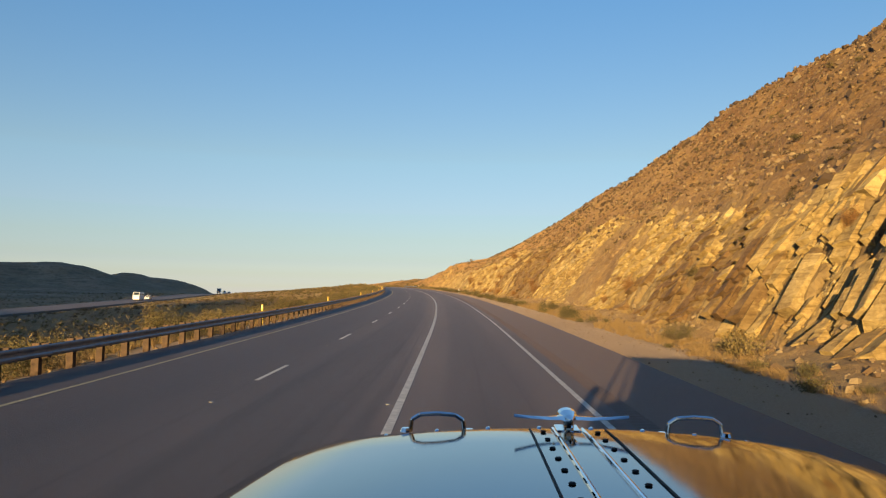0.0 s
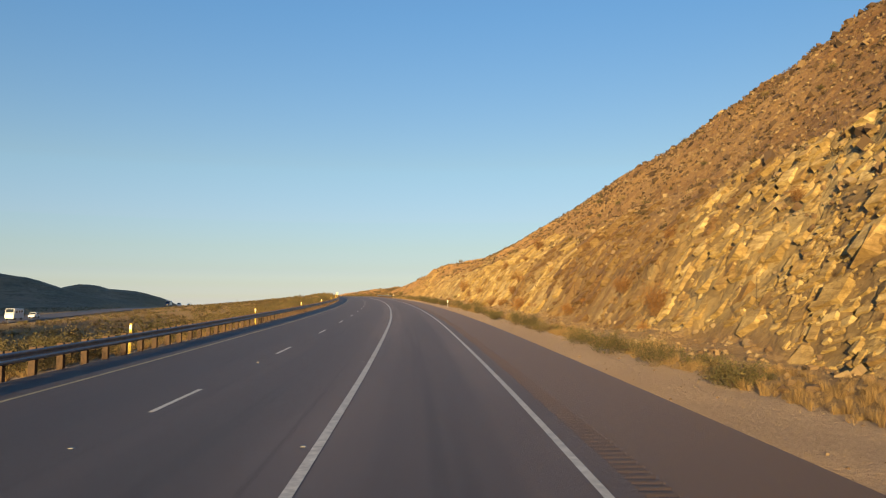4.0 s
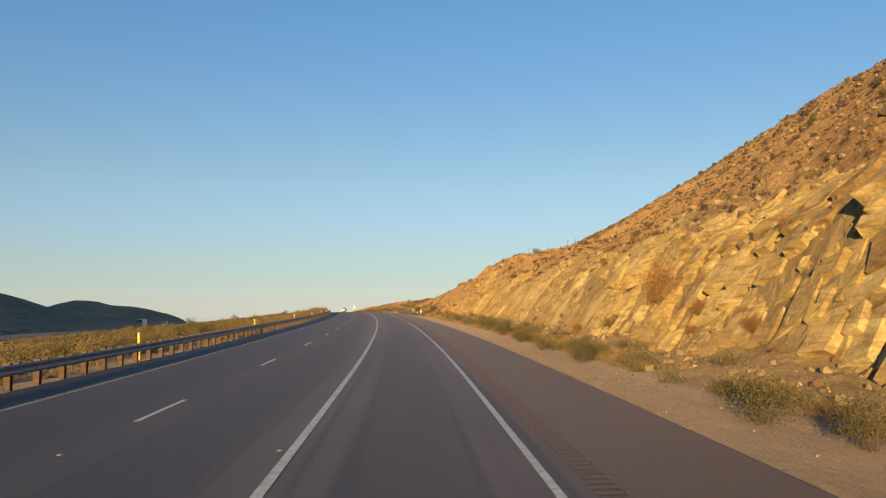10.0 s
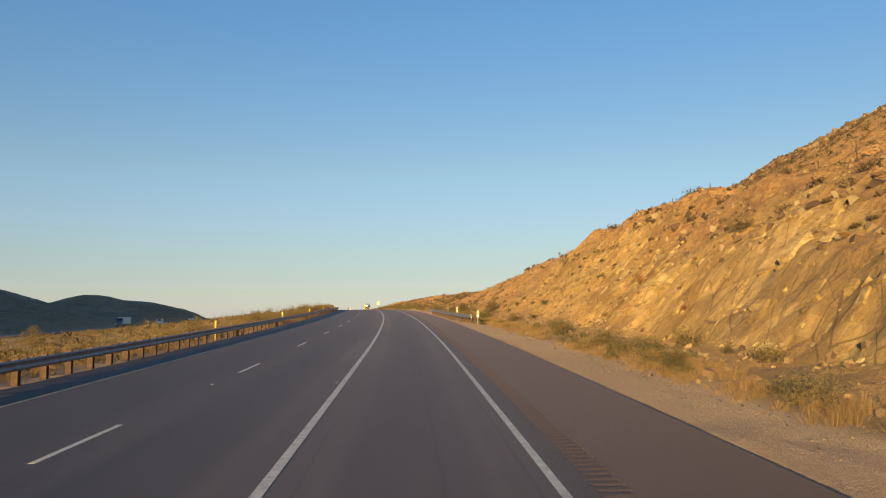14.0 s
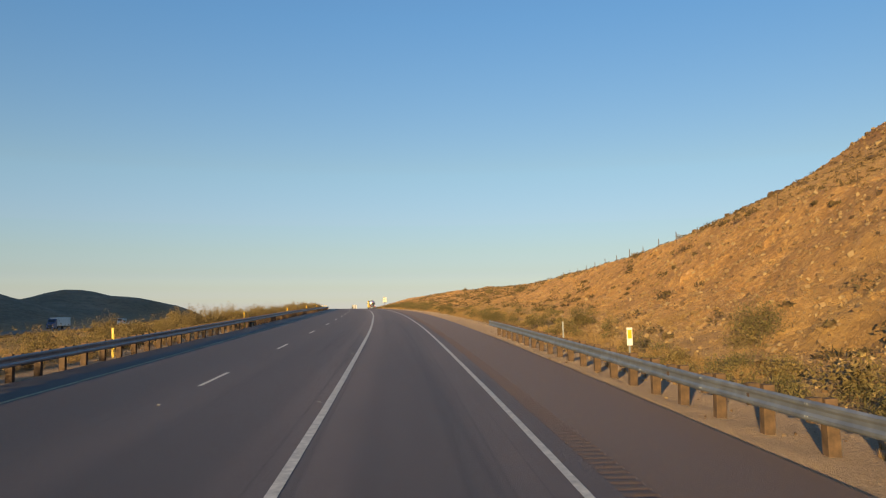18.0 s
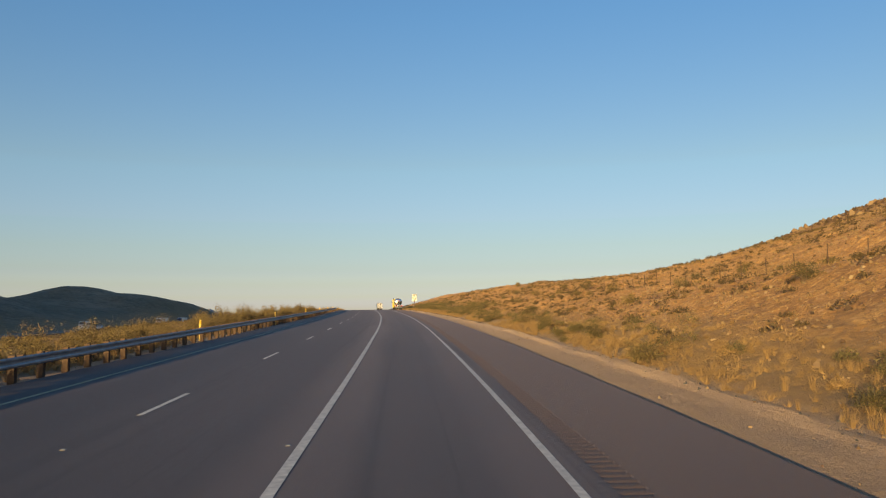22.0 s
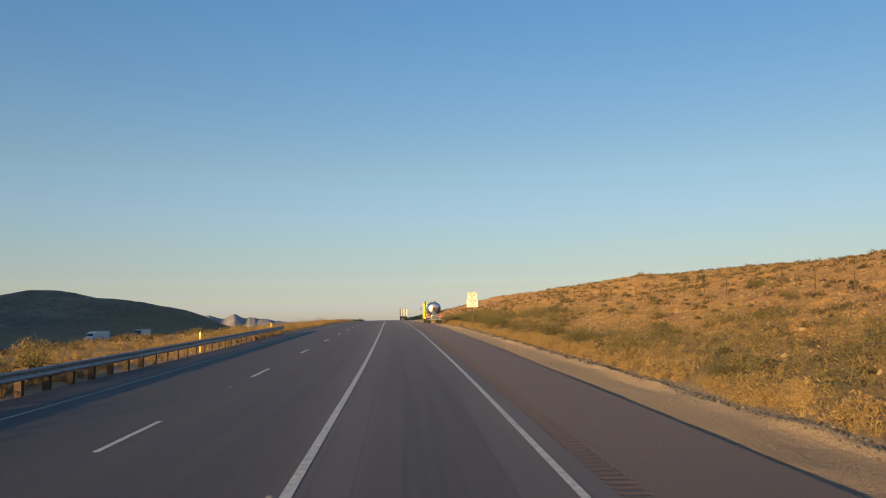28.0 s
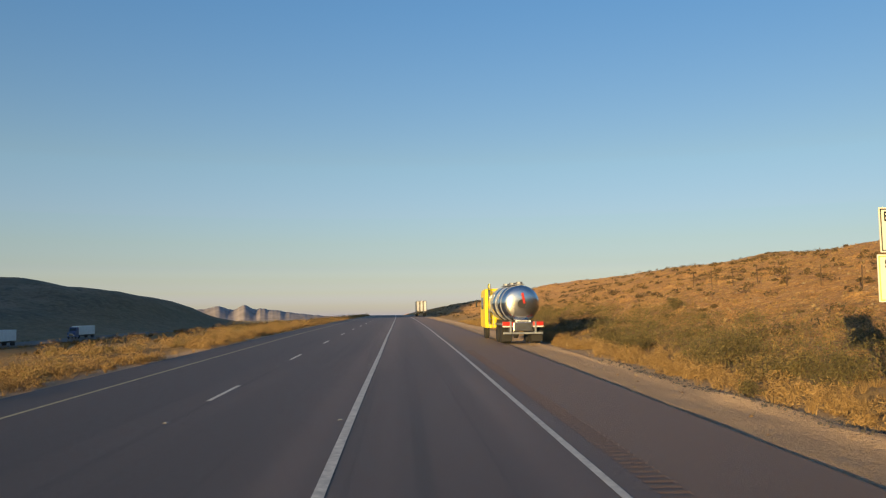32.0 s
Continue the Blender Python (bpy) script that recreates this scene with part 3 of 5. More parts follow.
def extrude(bm, section, y0, y1):
    """Run a section of (x, z) points along y."""
    a = [bm.verts.new((x, y0, z)) for x, z in section]
    b = [bm.verts.new((x, y1, z)) for x, z in section]
    for k in range(len(section)):
        j = (k + 1) % len(section)
        bm.faces.new((a[k], a[j], b[j], b[k]))
    bm.faces.new(a), bm.faces.new(b)
    bmesh.ops.recalc_face_normals(bm, faces=bm.faces)
    return bm


def empty(name, m=None):
    e = new(name)
    e.empty_display_size = 0.3
    if m is not None:
        e.matrix_world = m
    return e


def mesh_of(name, bm, mat):
    me = bpy.data.meshes.new(name)
    bm.to_mesh(me)
    bm.free()
    me.materials.append(mat)
    return me


def soup(name, verts, faces, mat):
    me = bpy.data.meshes.new(name)
    me.from_pydata(verts.reshape(-1, 3).tolist(), [], faces if isinstance(faces, list) else faces.tolist())
    me.materials.append(mat)
    return me


# ---- dashes and raised markers, each a piece of the road ----
dash_me = mesh_of("lane_dash", box(bmesh.new(), (0.11, 3.66, 0.003), (0, 1.83, 0.0015)), WHITE_LINE)
mark_bm = bmesh.new()
extrude(mark_bm, [(-0.045, 0), (0.045, 0), (0.025, 0.012), (-0.025, 0.012)], -0.04, 0.04)
mark_me = mesh_of("pavement_marker", mark_bm, plain("marker_plastic", (0.17, 0.165, 0.15), 0.35, 0, 0.15, 20))
for k in range(-4, 56):
    s = DASH0 + 14.63 * k
    if k < 52:
        d = new("lane_dash", dash_me)
        d.matrix_world, d.parent = road_pose(s, -3.66, 0.001, 0, True), road
        for lat, off in ((-3.66, 10.97), (-0.22, 10.97)):
            m = new("pavement_marker", mark_me)
            m.matrix_world, m.parent = road_pose(s + off, lat, 0.0, 0, True), road

# ---- opposite carriageway ----
OPP = -101.0
opp = tagged(ribbon("opposite_road", np.arange(-100, 1400, 6.0), [OPP - 7, OPP - 6.9, OPP + 6.9, OPP + 7], [-6.6, -6.1, -6.1, -6.6], ASPHALT, False), "asphalt of the opposite carriageway down in the valley", "road", kind="structure")

# ---- guard rails ----
W_BEAM = [(0.0, 0.155), (0.03, 0.12), (0.03, 0.075), (0.005, 0.03), (0.005, -0.03), (0.03, -0.075), (0.03, -0.12), (0.0, -0.155)]


def beam_mesh(side):
    bm = bmesh.new()
    sec = [(side * (x + 0.045), z) for x, z in W_BEAM]
    sec += [(side * (x + 0.037), z) for x, z in reversed(W_BEAM)]
    extrude(bm, sec, -0.02, 3.83)
    for y in (0.02, 3.79):
        for z in (0.095, -0.095):
            tube(bm, 0.018, 0.014, (side * 0.07, y, z), (side * 0.088, y, z), 8)
    return mesh_of("rail_beam", bm, STEEL)


post_me = mesh_of("post", box(bmesh.new(), (0.2, 0.2, 1.0), (0, 0, 0.22), 0.012), POST_WOOD)
block_me = mesh_of("spacer_block", box(bmesh.new(), (0.2, 0.16, 0.38), (0, 0, 0), 0.012), POST_WOOD)


def guard_rail(s0, s1, lat_of, side, label):
    rail = tagged(empty("guard_rail", road_pose(s0, lat_of(s0))), label, "guard rail")
    inv = rail.matrix_world.inverted()
    beam = beam_mesh(side)

    def add(name, me, m):
        o = new(name, me)
        o.parent = rail
        o.matrix_basis = inv @ m
        return o

    step = 1.905
    n = int((s1 - s0) / step)
    extra = []
    for i in range(n + 1):
        s = s0 + i * step
        lat = lat_of(s)
        lean = (hashed(i, 3, 1) - 0.5) * 3
        if i % 2 == 0 and i < n:
            a, b = Vector([float(x) for x in place(s, lat, 0.55)]), Vector([float(x) for x in place(s + 2 * step, lat_of(s + 2 * step), 0.55)])
            v = b - a
            add("rail_beam", beam, pose(*a, math.degrees(math.atan2(v.z, math.hypot(v.x, v.y))), 0, math.degrees(math.atan2(-v.x, v.y))))
        m = road_pose(s, lat - side * 0.3, 0.0) @ pose(0, 0, 0, lean * 0.6, lean, 0)
        if i < 298:
            add("post", post_me, m)
            add("spacer_block", block_me, road_pose(s, lat - side * 0.06, 0.55 + 0.03 * (hashed(i, 1, 2) - 0.5)))
        else:
            extra.append(m)
    if extra:
        bm = bmesh.new()
        for m in extra:
            box(bm, (0.2, 0.2, 1.0), (0, 0, 0.22), 0, None)
            bmesh.ops.transform(bm, matrix=inv @ m, verts=bm.verts[-8:])
            box(bm, (0.2, 0.16, 0.38), (0, 0, 0.55), 0, None)
            bmesh.ops.transform(bm, matrix=inv @ m @ pose(side * 0.2, 0, 0), verts=bm.verts[-8:])
        o = part("far_post", bm, POST_WOOD, rail)
        o["kind"] = "stuff"
    return rail


guard_rail(-18.0, 630.0, lambda s: -9.35, 1, "long galvanised W-beam guard rail on wooden posts along the median")
right_rail = guard_rail(352.5, 402.0, lambda s: 7.45 + 1.1 * min(1, max(0, (370 - s) / 17)) ** 1.6, -1, "short galvanised W-beam guard rail on wooden posts by the shoulder")
end_bm = bmesh.new()
sec = [(0.0, 0), (-0.1, -0.02), (-0.17, -0.09), (-0.19, -0.18), (-0.14, -0.25), (-0.05, -0.26)]
for (x0, y0), (x1, y1) in zip(sec, sec[1:]):
    c = [end_bm.verts.new((x0, y0, z)) for z in (-0.16, 0.16)] + [end_bm.verts.new((x1, y1, z)) for z in (0.16, -0.16)]
    end_bm.faces.new((c[0], c[1], c[2], c[3]))
bmesh.ops.solidify(end_bm, geom=end_bm.faces[:], thickness=0.012)
end = part("end_terminal", end_bm, plain("bright_rail_end", (0.6, 0.57, 0.45), 0.25, 0.85, 0.1, 4), right_rail, "rounded bright metal end piece")
end.matrix_basis = right_rail.matrix_world.inverted() @ road_pose(352.45, 8.6, 0.55)

# ---- delineator posts ----
YELLOW = plain("yellow_delineator", (0.7, 0.52, 0.1), 0.5, 0, 0.12, 6)
POST_WHITE = plain("white_delineator", (0.78, 0.76, 0.7), 0.5, 0, 0.12, 6)
AMBER = plain("amber_reflector", (0.8, 0.42, 0.02), 0.25, 0, 0.08, 10)
SILVER = plain("silver_reflector", (0.8, 0.8, 0.78), 0.2, 0.2, 0.08, 10)


def delineator(kind):
    base = {"yellow": YELLOW, "white": POST_WHITE, "plate": STEEL, "bare": STEEL}[kind]
    e = empty("delineator_post")
    bm = bmesh.new()
    if kind == "bare":
        box(bm, (0.07, 0.035, 1.35), (0, 0, 0.55), 0.006)
    elif kind == "white":
        box(bm, (0.05, 0.03, 1.0), (0, 0, 0.4), 0.006)
    elif kind == "plate":
        box(bm, (0.06, 0.03, 1.1), (0, 0, 0.45), 0.006)
    else:
        extrude(bm, [(-0.052, 0.0), (0, 0.022), (0.052, 0.0), (0.045, -0.012), (0, 0.008), (-0.045, -0.012)], -0.1, 1.2)
        bmesh.ops.rotate(bm, verts=bm.verts, matrix=Euler((radians(90), 0, 0)).to_matrix())
        for v in bm.verts:
            v.co.z = abs(v.co.z) if v.co.z > 0.2 else v.co.z
    part("post", bm, base, e)
    if kind == "plate":
        part("plate", box(bmesh.new(), (0.2, 0.012, 0.62), (0, -0.025, 0.98), 0.004), POST_WHITE, e, "white reflector plate")
        part("reflector", box(bmesh.new(), (0.15, 0.01, 0.3), (0, -0.036, 1.06), 0.004), AMBER, e, "amber reflective patch")
    elif kind == "white":
        part("reflector", box(bmesh.new(), (0.13, 0.014, 0.36), (0, -0.023, 0.86), 0.004), SILVER, e, "silver reflective plate")
    elif kind == "yellow":
        part("reflector", box(bmesh.new(), (0.08, 0.012, 0.18), (0, -0.03, 1.05), 0.004), AMBER, e, "amber reflective patch")
    return e


protos = {k: delineator(k) for k in ("yellow", "white", "plate", "bare")}
LABELS = {"yellow": "slim yellow plastic delineator post behind the median guard rail", "white": "slim white delineator post on the gravel verge",
          "bare": "plain grey metal post behind the short guard rail", "plate": "metal post with white plate and amber reflector near the guard rail"}
spots = [("yellow", s, -9.95) for s in (20, 50.5, 78, 113, 141, 171.5, 202, 233, 264, 296, 325, 356, 386, 417, 448, 478, 509, 540, 569, 598, 626)]
spots += [("white", 200.0, 8.65), ("plate", 351.2, 9.0), ("plate", 380.0, 9.6), ("bare", 389.0, 9.2)]
for kind, s, lat in spots:
    p = protos.pop(kind, None)
    m = road_pose(s, lat, ground_at(s, lat), (hashed(s, 1, 1) - 0.5) * 12) @ pose(0, 0, 0, (hashed(s, 2, 1) - 0.5) * 3, (hashed(s, 3, 1) - 0.5) * 4, 0)
    if p is None:
        p = copy_thing(bpy.data.objects[LABELS[kind + "_name"]], m)
    else:
        p.matrix_basis = m
        LABELS[kind + "_name"] = p.name
    tagged(p, LABELS[kind], "road post", "delineator posts")

# ---- sign ----
SIGN_WHITE = plain("sign_sheeting", (0.8, 0.77, 0.66), 0.45, 0, 0.05, 3)
SIGN_BLACK = plain("sign_ink", (0.02, 0.02, 0.02), 0.5, 0, 0.1, 3)
SIGN_YELLOW = plain("sign_border", (0.75, 0.62, 0.12), 0.45, 0, 0.1, 3)


def lettering(text, size, wide, at, parent):
    cu = bpy.data.curves.new("lettering", "FONT")
    cu.body, cu.size, cu.align_x, cu.align_y, cu.extrude, cu.offset, cu.space_character = text, size, "CENTER", "CENTER", 0.002, 0.009, 1.18
    tmp = new("tmp", cu)
    me = bpy.data.meshes.new_from_object(tmp.evaluated_get(bpy.context.evaluated_depsgraph_get()))
    bpy.data.objects.remove(tmp)
    span = max(v.co.x for v in me.vertices) - min(v.co.x for v in me.vertices)
    for v in me.vertices:
        v.co.x *= wide / span
    me.materials.clear()
    me.materials.append(SIGN_BLACK)
    o = new("lettering", me)
    o.parent = parent
    o.matrix_basis = pose(*at, 90, 0, 0)
    return o


def frame_ring(w, h, t, at):
    bm = bmesh.new()
    for sx in (-1, 1):
        box(bm, (t, 0.004, h), (at[0] + sx * (w - t) / 2, at[1], at[2]))
        box(bm, (w - 2 * t, 0.004, t), (at[0], at[1], at[2] + sx * (h - t) / 2))
    return bm


S_SIGN, L_SIGN = 646.4, 10.68
sg = tagged(empty("road_sign", road_pose(S_SIGN, L_SIGN, ground_at(S_SIGN, L_SIGN), 2)), "two white rectangular signs on one wooden post beside the verge", "road sign")
zb = -ground_at(S_SIGN, L_SIGN)
part("post", box(bmesh.new(), (0.14, 0.1, 4.3 + zb), (0, 0.09, 1.85 + zb / 2), 0.01), POST_WOOD, sg)
for w, h, zc, edge, lines in ((1.17, 0.86, 3.6, SIGN_BLACK, (("EMERGENCY", 0.98), ("PARKING", 0.72), ("ONLY", 0.44))), (1.33, 0.9, 2.68, SIGN_YELLOW, (("$1000 FINE", 1.04), ("FOR", 0.37), ("LITTERING", 0.92)))):
    zc += zb
    bm = bmesh.new()
    box(bm, (w, 0.012, h), (0, 0.03, zc))
    panel = part("panel", bm, SIGN_WHITE, sg)
    part("border", frame_ring(w - 0.05, h - 0.05, 0.022, (0, 0.02, zc)), edge, panel)
    for k, (txt, wide) in enumerate(lines):
        lettering(txt, 0.25, wide, (0, 0.021, zc + h * (0.29 - 0.29 * k)), panel)
    for bz in (0.3, -0.3):
        part("bolt", tube(bmesh.new(), 0.02, 0.016, (0, 0.026, zc + bz * 1.3), (0, 0.01, zc + bz * 1.3), 8), STEEL, panel)

# ---- vehicles ----
PAINT_WHITE = plain("white_vehicle_paint", (0.75, 0.75, 0.74), 0.35, 0, 0.08, 1)
PAINT_YELLOW = plain("yellow_truck_paint", (0.85, 0.66, 0.03), 0.35, 0, 0.08, 1)
PAINT_BLUE = plain("blue_truck_paint", (0.03, 0.07, 0.2), 0.3, 0, 0.1, 1)
POLISHED = plain("polished_tank_steel", (0.86, 0.84, 0.8), 0.22, 1.0, 0.05, 1.5)
CHROME = plain("chrome", (0.85, 0.85, 0.86), 0.06, 1.0, 0.02, 2)
RUBBER = plain("tyre_rubber", (0.025, 0.024, 0.023), 0.9, 0, 0.2, 8)
DARK = plain("dark_chassis", (0.03, 0.03, 0.032), 0.7, 0.2, 0.2, 4)
RED = plain("red_lens", (0.5, 0.03, 0.02), 0.3, 0, 0.1, 5)
GLASS = plain("dark_window_glass", (0.03, 0.04, 0.05), 0.08, 0, 0.05, 1)


def wheel(parent, x, y, r=0.5, w=0.28):
    bm = lathe(bmesh.new(), [(r * 0.56, -w / 2), (r * 0.93, -w / 2), (r, -w * 0.36), (r, w * 0.36), (r * 0.93, w / 2), (r * 0.56, w / 2)], (0, 0, 0), 22)
    bmesh.ops.rotate(bm, verts=bm.verts, matrix=Euler((0, 0, radians(90))).to_matrix())
    o = part("wheel", bm, RUBBER, parent)
    o.matrix_basis = pose(x, y, r)
    rim = lathe(bmesh.new(), [(0.05, -w * 0.2), (r * 0.5, -w * 0.3), (r * 0.57, -w * 0.46), (r * 0.57, w * 0.46), (r * 0.5, w * 0.3), (0.05, w * 0.2)], (0, 0, 0), 18)
    bmesh.ops.rotate(rim, verts=rim.verts, matrix=Euler((0, 0, radians(90))).to_matrix())
    part("rim", rim, CHROME, o)


def tanker(m):
    t = tagged(empty("tanker_truck", m), "parked yellow tanker truck with a polished steel tank on the verge", "truck")
    R, zc = 1.06, 2.3
    tank = lathe(bmesh.new(), [(0.3, -0.22), (0.7, -0.17), (0.95, -0.07), (R, 0.05), (R, 1.9), (R + 0.015, 1.92), (R + 0.015, 2.0), (R, 2.02), (R, 4.0), (R + 0.015, 4.02), (R + 0.015, 4.1), (R, 4.12), (R, 6.0), (0.95, 6.15), (0.5, 6.25)], (0, 0, zc), 40)
    for f in tank.faces:
        f.smooth = True
    tk = part("tank", tank, POLISHED, t, "mirror-polished cylindrical tank")
    part("hatch", lathe(bmesh.new(), [(0.24, -0.27), (0.26, -0.2), (0.26, -0.15)], (0, 0, zc), 20), DARK, tk)
    bm = bmesh.new()
    box(bm, (0.12, 0.02, 0.62), (0.08, -0.28, zc + 0.32), 0.01, Euler((0, radians(-10), 0)).to_matrix().to_4x4())
    part("emblem", bm, RED, tk, "red emblem on the tank end")
    for y in (0.9, 3.0, 5.1):
        part("band", lathe(bmesh.new(), [(R + 0.02, y - 0.06), (R + 0.03, y - 0.04), (R + 0.03, y + 0.04), (R + 0.02, y + 0.06)], (0, 0, zc), 40), STEEL, tk)
    top = bmesh.new()
    box(top, (0.5, 5.4, 0.05), (0, 3.0, zc + R + 0.06), 0.01)
    for y in (0.6, 2.9, 5.2):
        tube(top, 0.22, 0.2, (0, y, zc + R), (0, y, zc + R + 0.22), 16)
    part("walkway", top, STEEL, tk)
    fr = bmesh.new()
    for x in (-0.42, 0.42):
        box(fr, (0.1, 8.6, 0.26), (x, 4.2, 0.95), 0.01)
    for y in (0.2, 2.4, 4.6):
        box(fr, (1.5, 0.12, 0.3), (0, y, 1.18), 0.02)
    part("chassis", fr, DARK, t)
    bp = bmesh.new()
    box(bp, (2.3, 0.1, 0.12), (0, -0.45, 0.62), 0.015)
    for x in (-0.72, 0.72):
        box(bp, (0.09, 0.5, 0.7), (x, -0.3, 0.95), 0.01)
    part("bumper", bp, STEEL, t)
    for x in (-0.88, 0.88):
        lamp = part("tail_light", box(bmesh.new(), (0.62, 0.08, 0.3), (x, -0.42, 1.12), 0.02), RED, t, "red tail light cluster")
        part("stripe", box(bmesh.new(), (0.6, 0.02, 0.07), (x, -0.47, 1.0), 0.004), PAINT_WHITE, lamp)
        part("mudflap", box(bmesh.new(), (0.62, 0.02, 0.62), (x, -0.1, 0.45), 0.004), RUBBER, t)
        part("fender", box(bmesh.new(), (0.62, 2.5, 0.06), (x, 1.2, 1.1), 0.02), STEEL, t)
    part("hose_cabinet", box(bmesh.new(), (1.1, 0.5, 0.5), (0, -0.2, 0.98), 0.03), POLISHED, t)
    plate = part("placard", box(bmesh.new(), (0.9, 0.02, 0.1), (0, -0.46, 1.3), 0.004), PAINT_WHITE, t)
    part("lettering_bar", box(bmesh.new(), (0.7, 0.01, 0.05), (0, -0.475, 1.3)), SIGN_BLACK, plate)
    lad = bmesh.new()
    for x in (-1.0, -0.72):
        tube(lad, 0.02, 0.02, (x, 6.1, 0.8), (x, 6.1, 3.2), 8)
    for z in np.arange(1.0, 3.2, 0.3):
        tube(lad, 0.015, 0.015, (-1.0, 6.1, z), (-0.72, 6.1, z), 6)
    part("ladder", lad, STEEL, t)
    cab = bmesh.new()
    extrude(cab, [(6.5, 0.75), (8.9, 0.75), (8.95, 1.6), (8.6, 3.0), (8.2, 3.25), (6.5, 3.3)], -1.2, 1.2)
    for v in cab.verts:
        v.co = Vector((v.co.y, v.co.x, v.co.z))
    bmesh.ops.recalc_face_normals(cab, faces=cab.faces)
    bmesh.ops.bevel(cab, geom=cab.edges[:], offset=0.06, segments=2, affect="EDGES")
    c = part("cab", cab, PAINT_YELLOW, t, "bright yellow cab")
    for x in (-1.205, 1.205):
        part("side_window", box(bmesh.new(), (0.02, 0.9, 0.75), (x, 7.9, 2.35), 0.02), GLASS, c)
        mir = bmesh.new()
        tube(mir, 0.015, 0.015, (x, 8.5, 2.5), (x * 1.25, 8.5, 2.5), 6)
        box(mir, (0.1, 0.12, 0.5), (x * 1.27, 8.5, 2.35), 0.03)
        part("mirror", mir, DARK, c)
    part("rear_window", box(bmesh.new(), (0.9, 0.02, 0.5), (0, 6.49, 2.6), 0.02), GLASS, c)
    part("exhaust_stack", tube(bmesh.new(), 0.09, 0.09, (-0.95, 6.35, 1.0), (-0.95, 6.35, 3.6), 14), CHROME, t)
    for y in (0.6, 1.95, 7.6):
        for x in ((-1.0, -0.7, 0.7, 1.0) if y < 5 else (-0.98, 0.98)):
            wheel(t, x, y)
    return t


tanker(road_pose(678.6, 7.95, -0.06, 2, True))


def semi(m, cab_mat, label, trailer_mat=None):
    t = tagged(empty("semi_truck", m), label, "truck", "vehicles on the opposite carriageway")
    part("trailer", box(bmesh.new(), (2.55, 13.5, 2.8), (0, 4.6, 2.6), 0.05), trailer_mat or PAINT_WHITE, t, "plain box trailer")
    cab = bmesh.new()
    extrude(cab, [(-5.9, 0.6), (-2.6, 0.6), (-2.6, 3.6), (-3.9, 3.7), (-4.7, 2.4), (-5.9, 2.0)], -1.2, 1.2)
    for v in cab.verts:
        v.co = Vector((v.co.y, v.co.x, v.co.z))
    bmesh.ops.recalc_face_normals(cab, faces=cab.faces)
    bmesh.ops.bevel(cab, geom=cab.edges[:], offset=0.08, segments=2, affect="EDGES")
    c = part("cab", cab, cab_mat, t)
    part("windscreen", box(bmesh.new(), (2.0, 0.04, 1.0), (0, -4.42, 2.95), 0.03, Euler((radians(-32), 0, 0)).to_matrix().to_4x4()), GLASS, c)
    part("grille", box(bmesh.new(), (1.2, 0.06, 0.9), (0, -5.92, 1.3), 0.03), CHROME, c)
    for x in (-0.9, 0.9):
        part("headlight", box(bmesh.new(), (0.35, 0.06, 0.22), (x, -5.92, 1.15), 0.03), SILVER, c)
    part("chassis", box(bmesh.new(), (1.0, 15, 0.3), (0, 3, 0.95), 0.02), DARK, t)
    for y in (-5.0, -2.0, 9.2, 10.4):
        for x in (-1.05, 1.05):
            wheel(t, x, y)
    return t


def motorhome(m, label):
    t = tagged(empty("motorhome", m), label, "motorhome", "vehicles on the opposite carriageway")
    b = bmesh.new()
    extrude(b, [(-3.6, 0.5), (3.8, 0.5), (3.8, 3.1), (-2.9, 3.2), (-3.3, 2.2), (-3.6, 1.5)], -1.2, 1.2)
    for v in b.verts:
        v.co = Vector((v.co.y, v.co.x, v.co.z))
    bmesh.ops.recalc_face_normals(b, faces=b.faces)
    bmesh.ops.bevel(b, geom=b.edges[:], offset=0.09, segments=2, affect="EDGES")
    c = part("body", b, PAINT_WHITE, t)
    part("windscreen", box(bmesh.new(), (2.0, 0.04, 1.0), (0, -3.14, 2.6), 0.03, Euler((radians(-20), 0, 0)).to_matrix().to_4x4()), GLASS, c)
    for y in (-1.5, 0.6, 2.4):
        for x in (-1.205, 1.205):
            part("side_window", box(bmesh.new(), (0.02, 1.1, 0.6), (x, y, 2.3), 0.02), GLASS, c)
    for y in (-2.4, 2.2):
        for x in (-1.0, 1.0):
            wheel(t, x, y, 0.4)
    return t


def car(m, label, mat):
    t = tagged(empty("car", m), label, "car", "vehicles on the opposite carriageway")
    b = bmesh.new()
    extrude(b, [(-2.3, 0.35), (2.3, 0.35), (2.35, 0.9), (1.6, 1.05), (1.2, 1.65), (-0.6, 1.7), (-1.3, 1.05), (-2.3, 0.85)], -0.9, 0.9)
    for v in b.verts:
        v.co = Vector((v.co.y, v.co.x, v.co.z))
    bmesh.ops.recalc_face_normals(b, faces=b.faces)
    bmesh.ops.bevel(b, geom=b.edges[:], offset=0.07, segments=2, affect="EDGES")
    c = part("body", b, mat, t)
    for x in (-0.905, 0.905):
        part("side_window", box(bmesh.new(), (0.02, 1.7, 0.42), (x, 0.3, 1.36), 0.03), GLASS, c)
    part("windscreen", box(bmesh.new(), (1.5, 0.03, 0.6), (0, -1.0, 1.4), 0.02, Euler((radians(-48), 0, 0)).to_matrix().to_4x4()), GLASS, c)
    for y in (-1.4, 1.4):
        for x in (-0.82, 0.82):
            wheel(t, x, y, 0.34, 0.22)
    return t


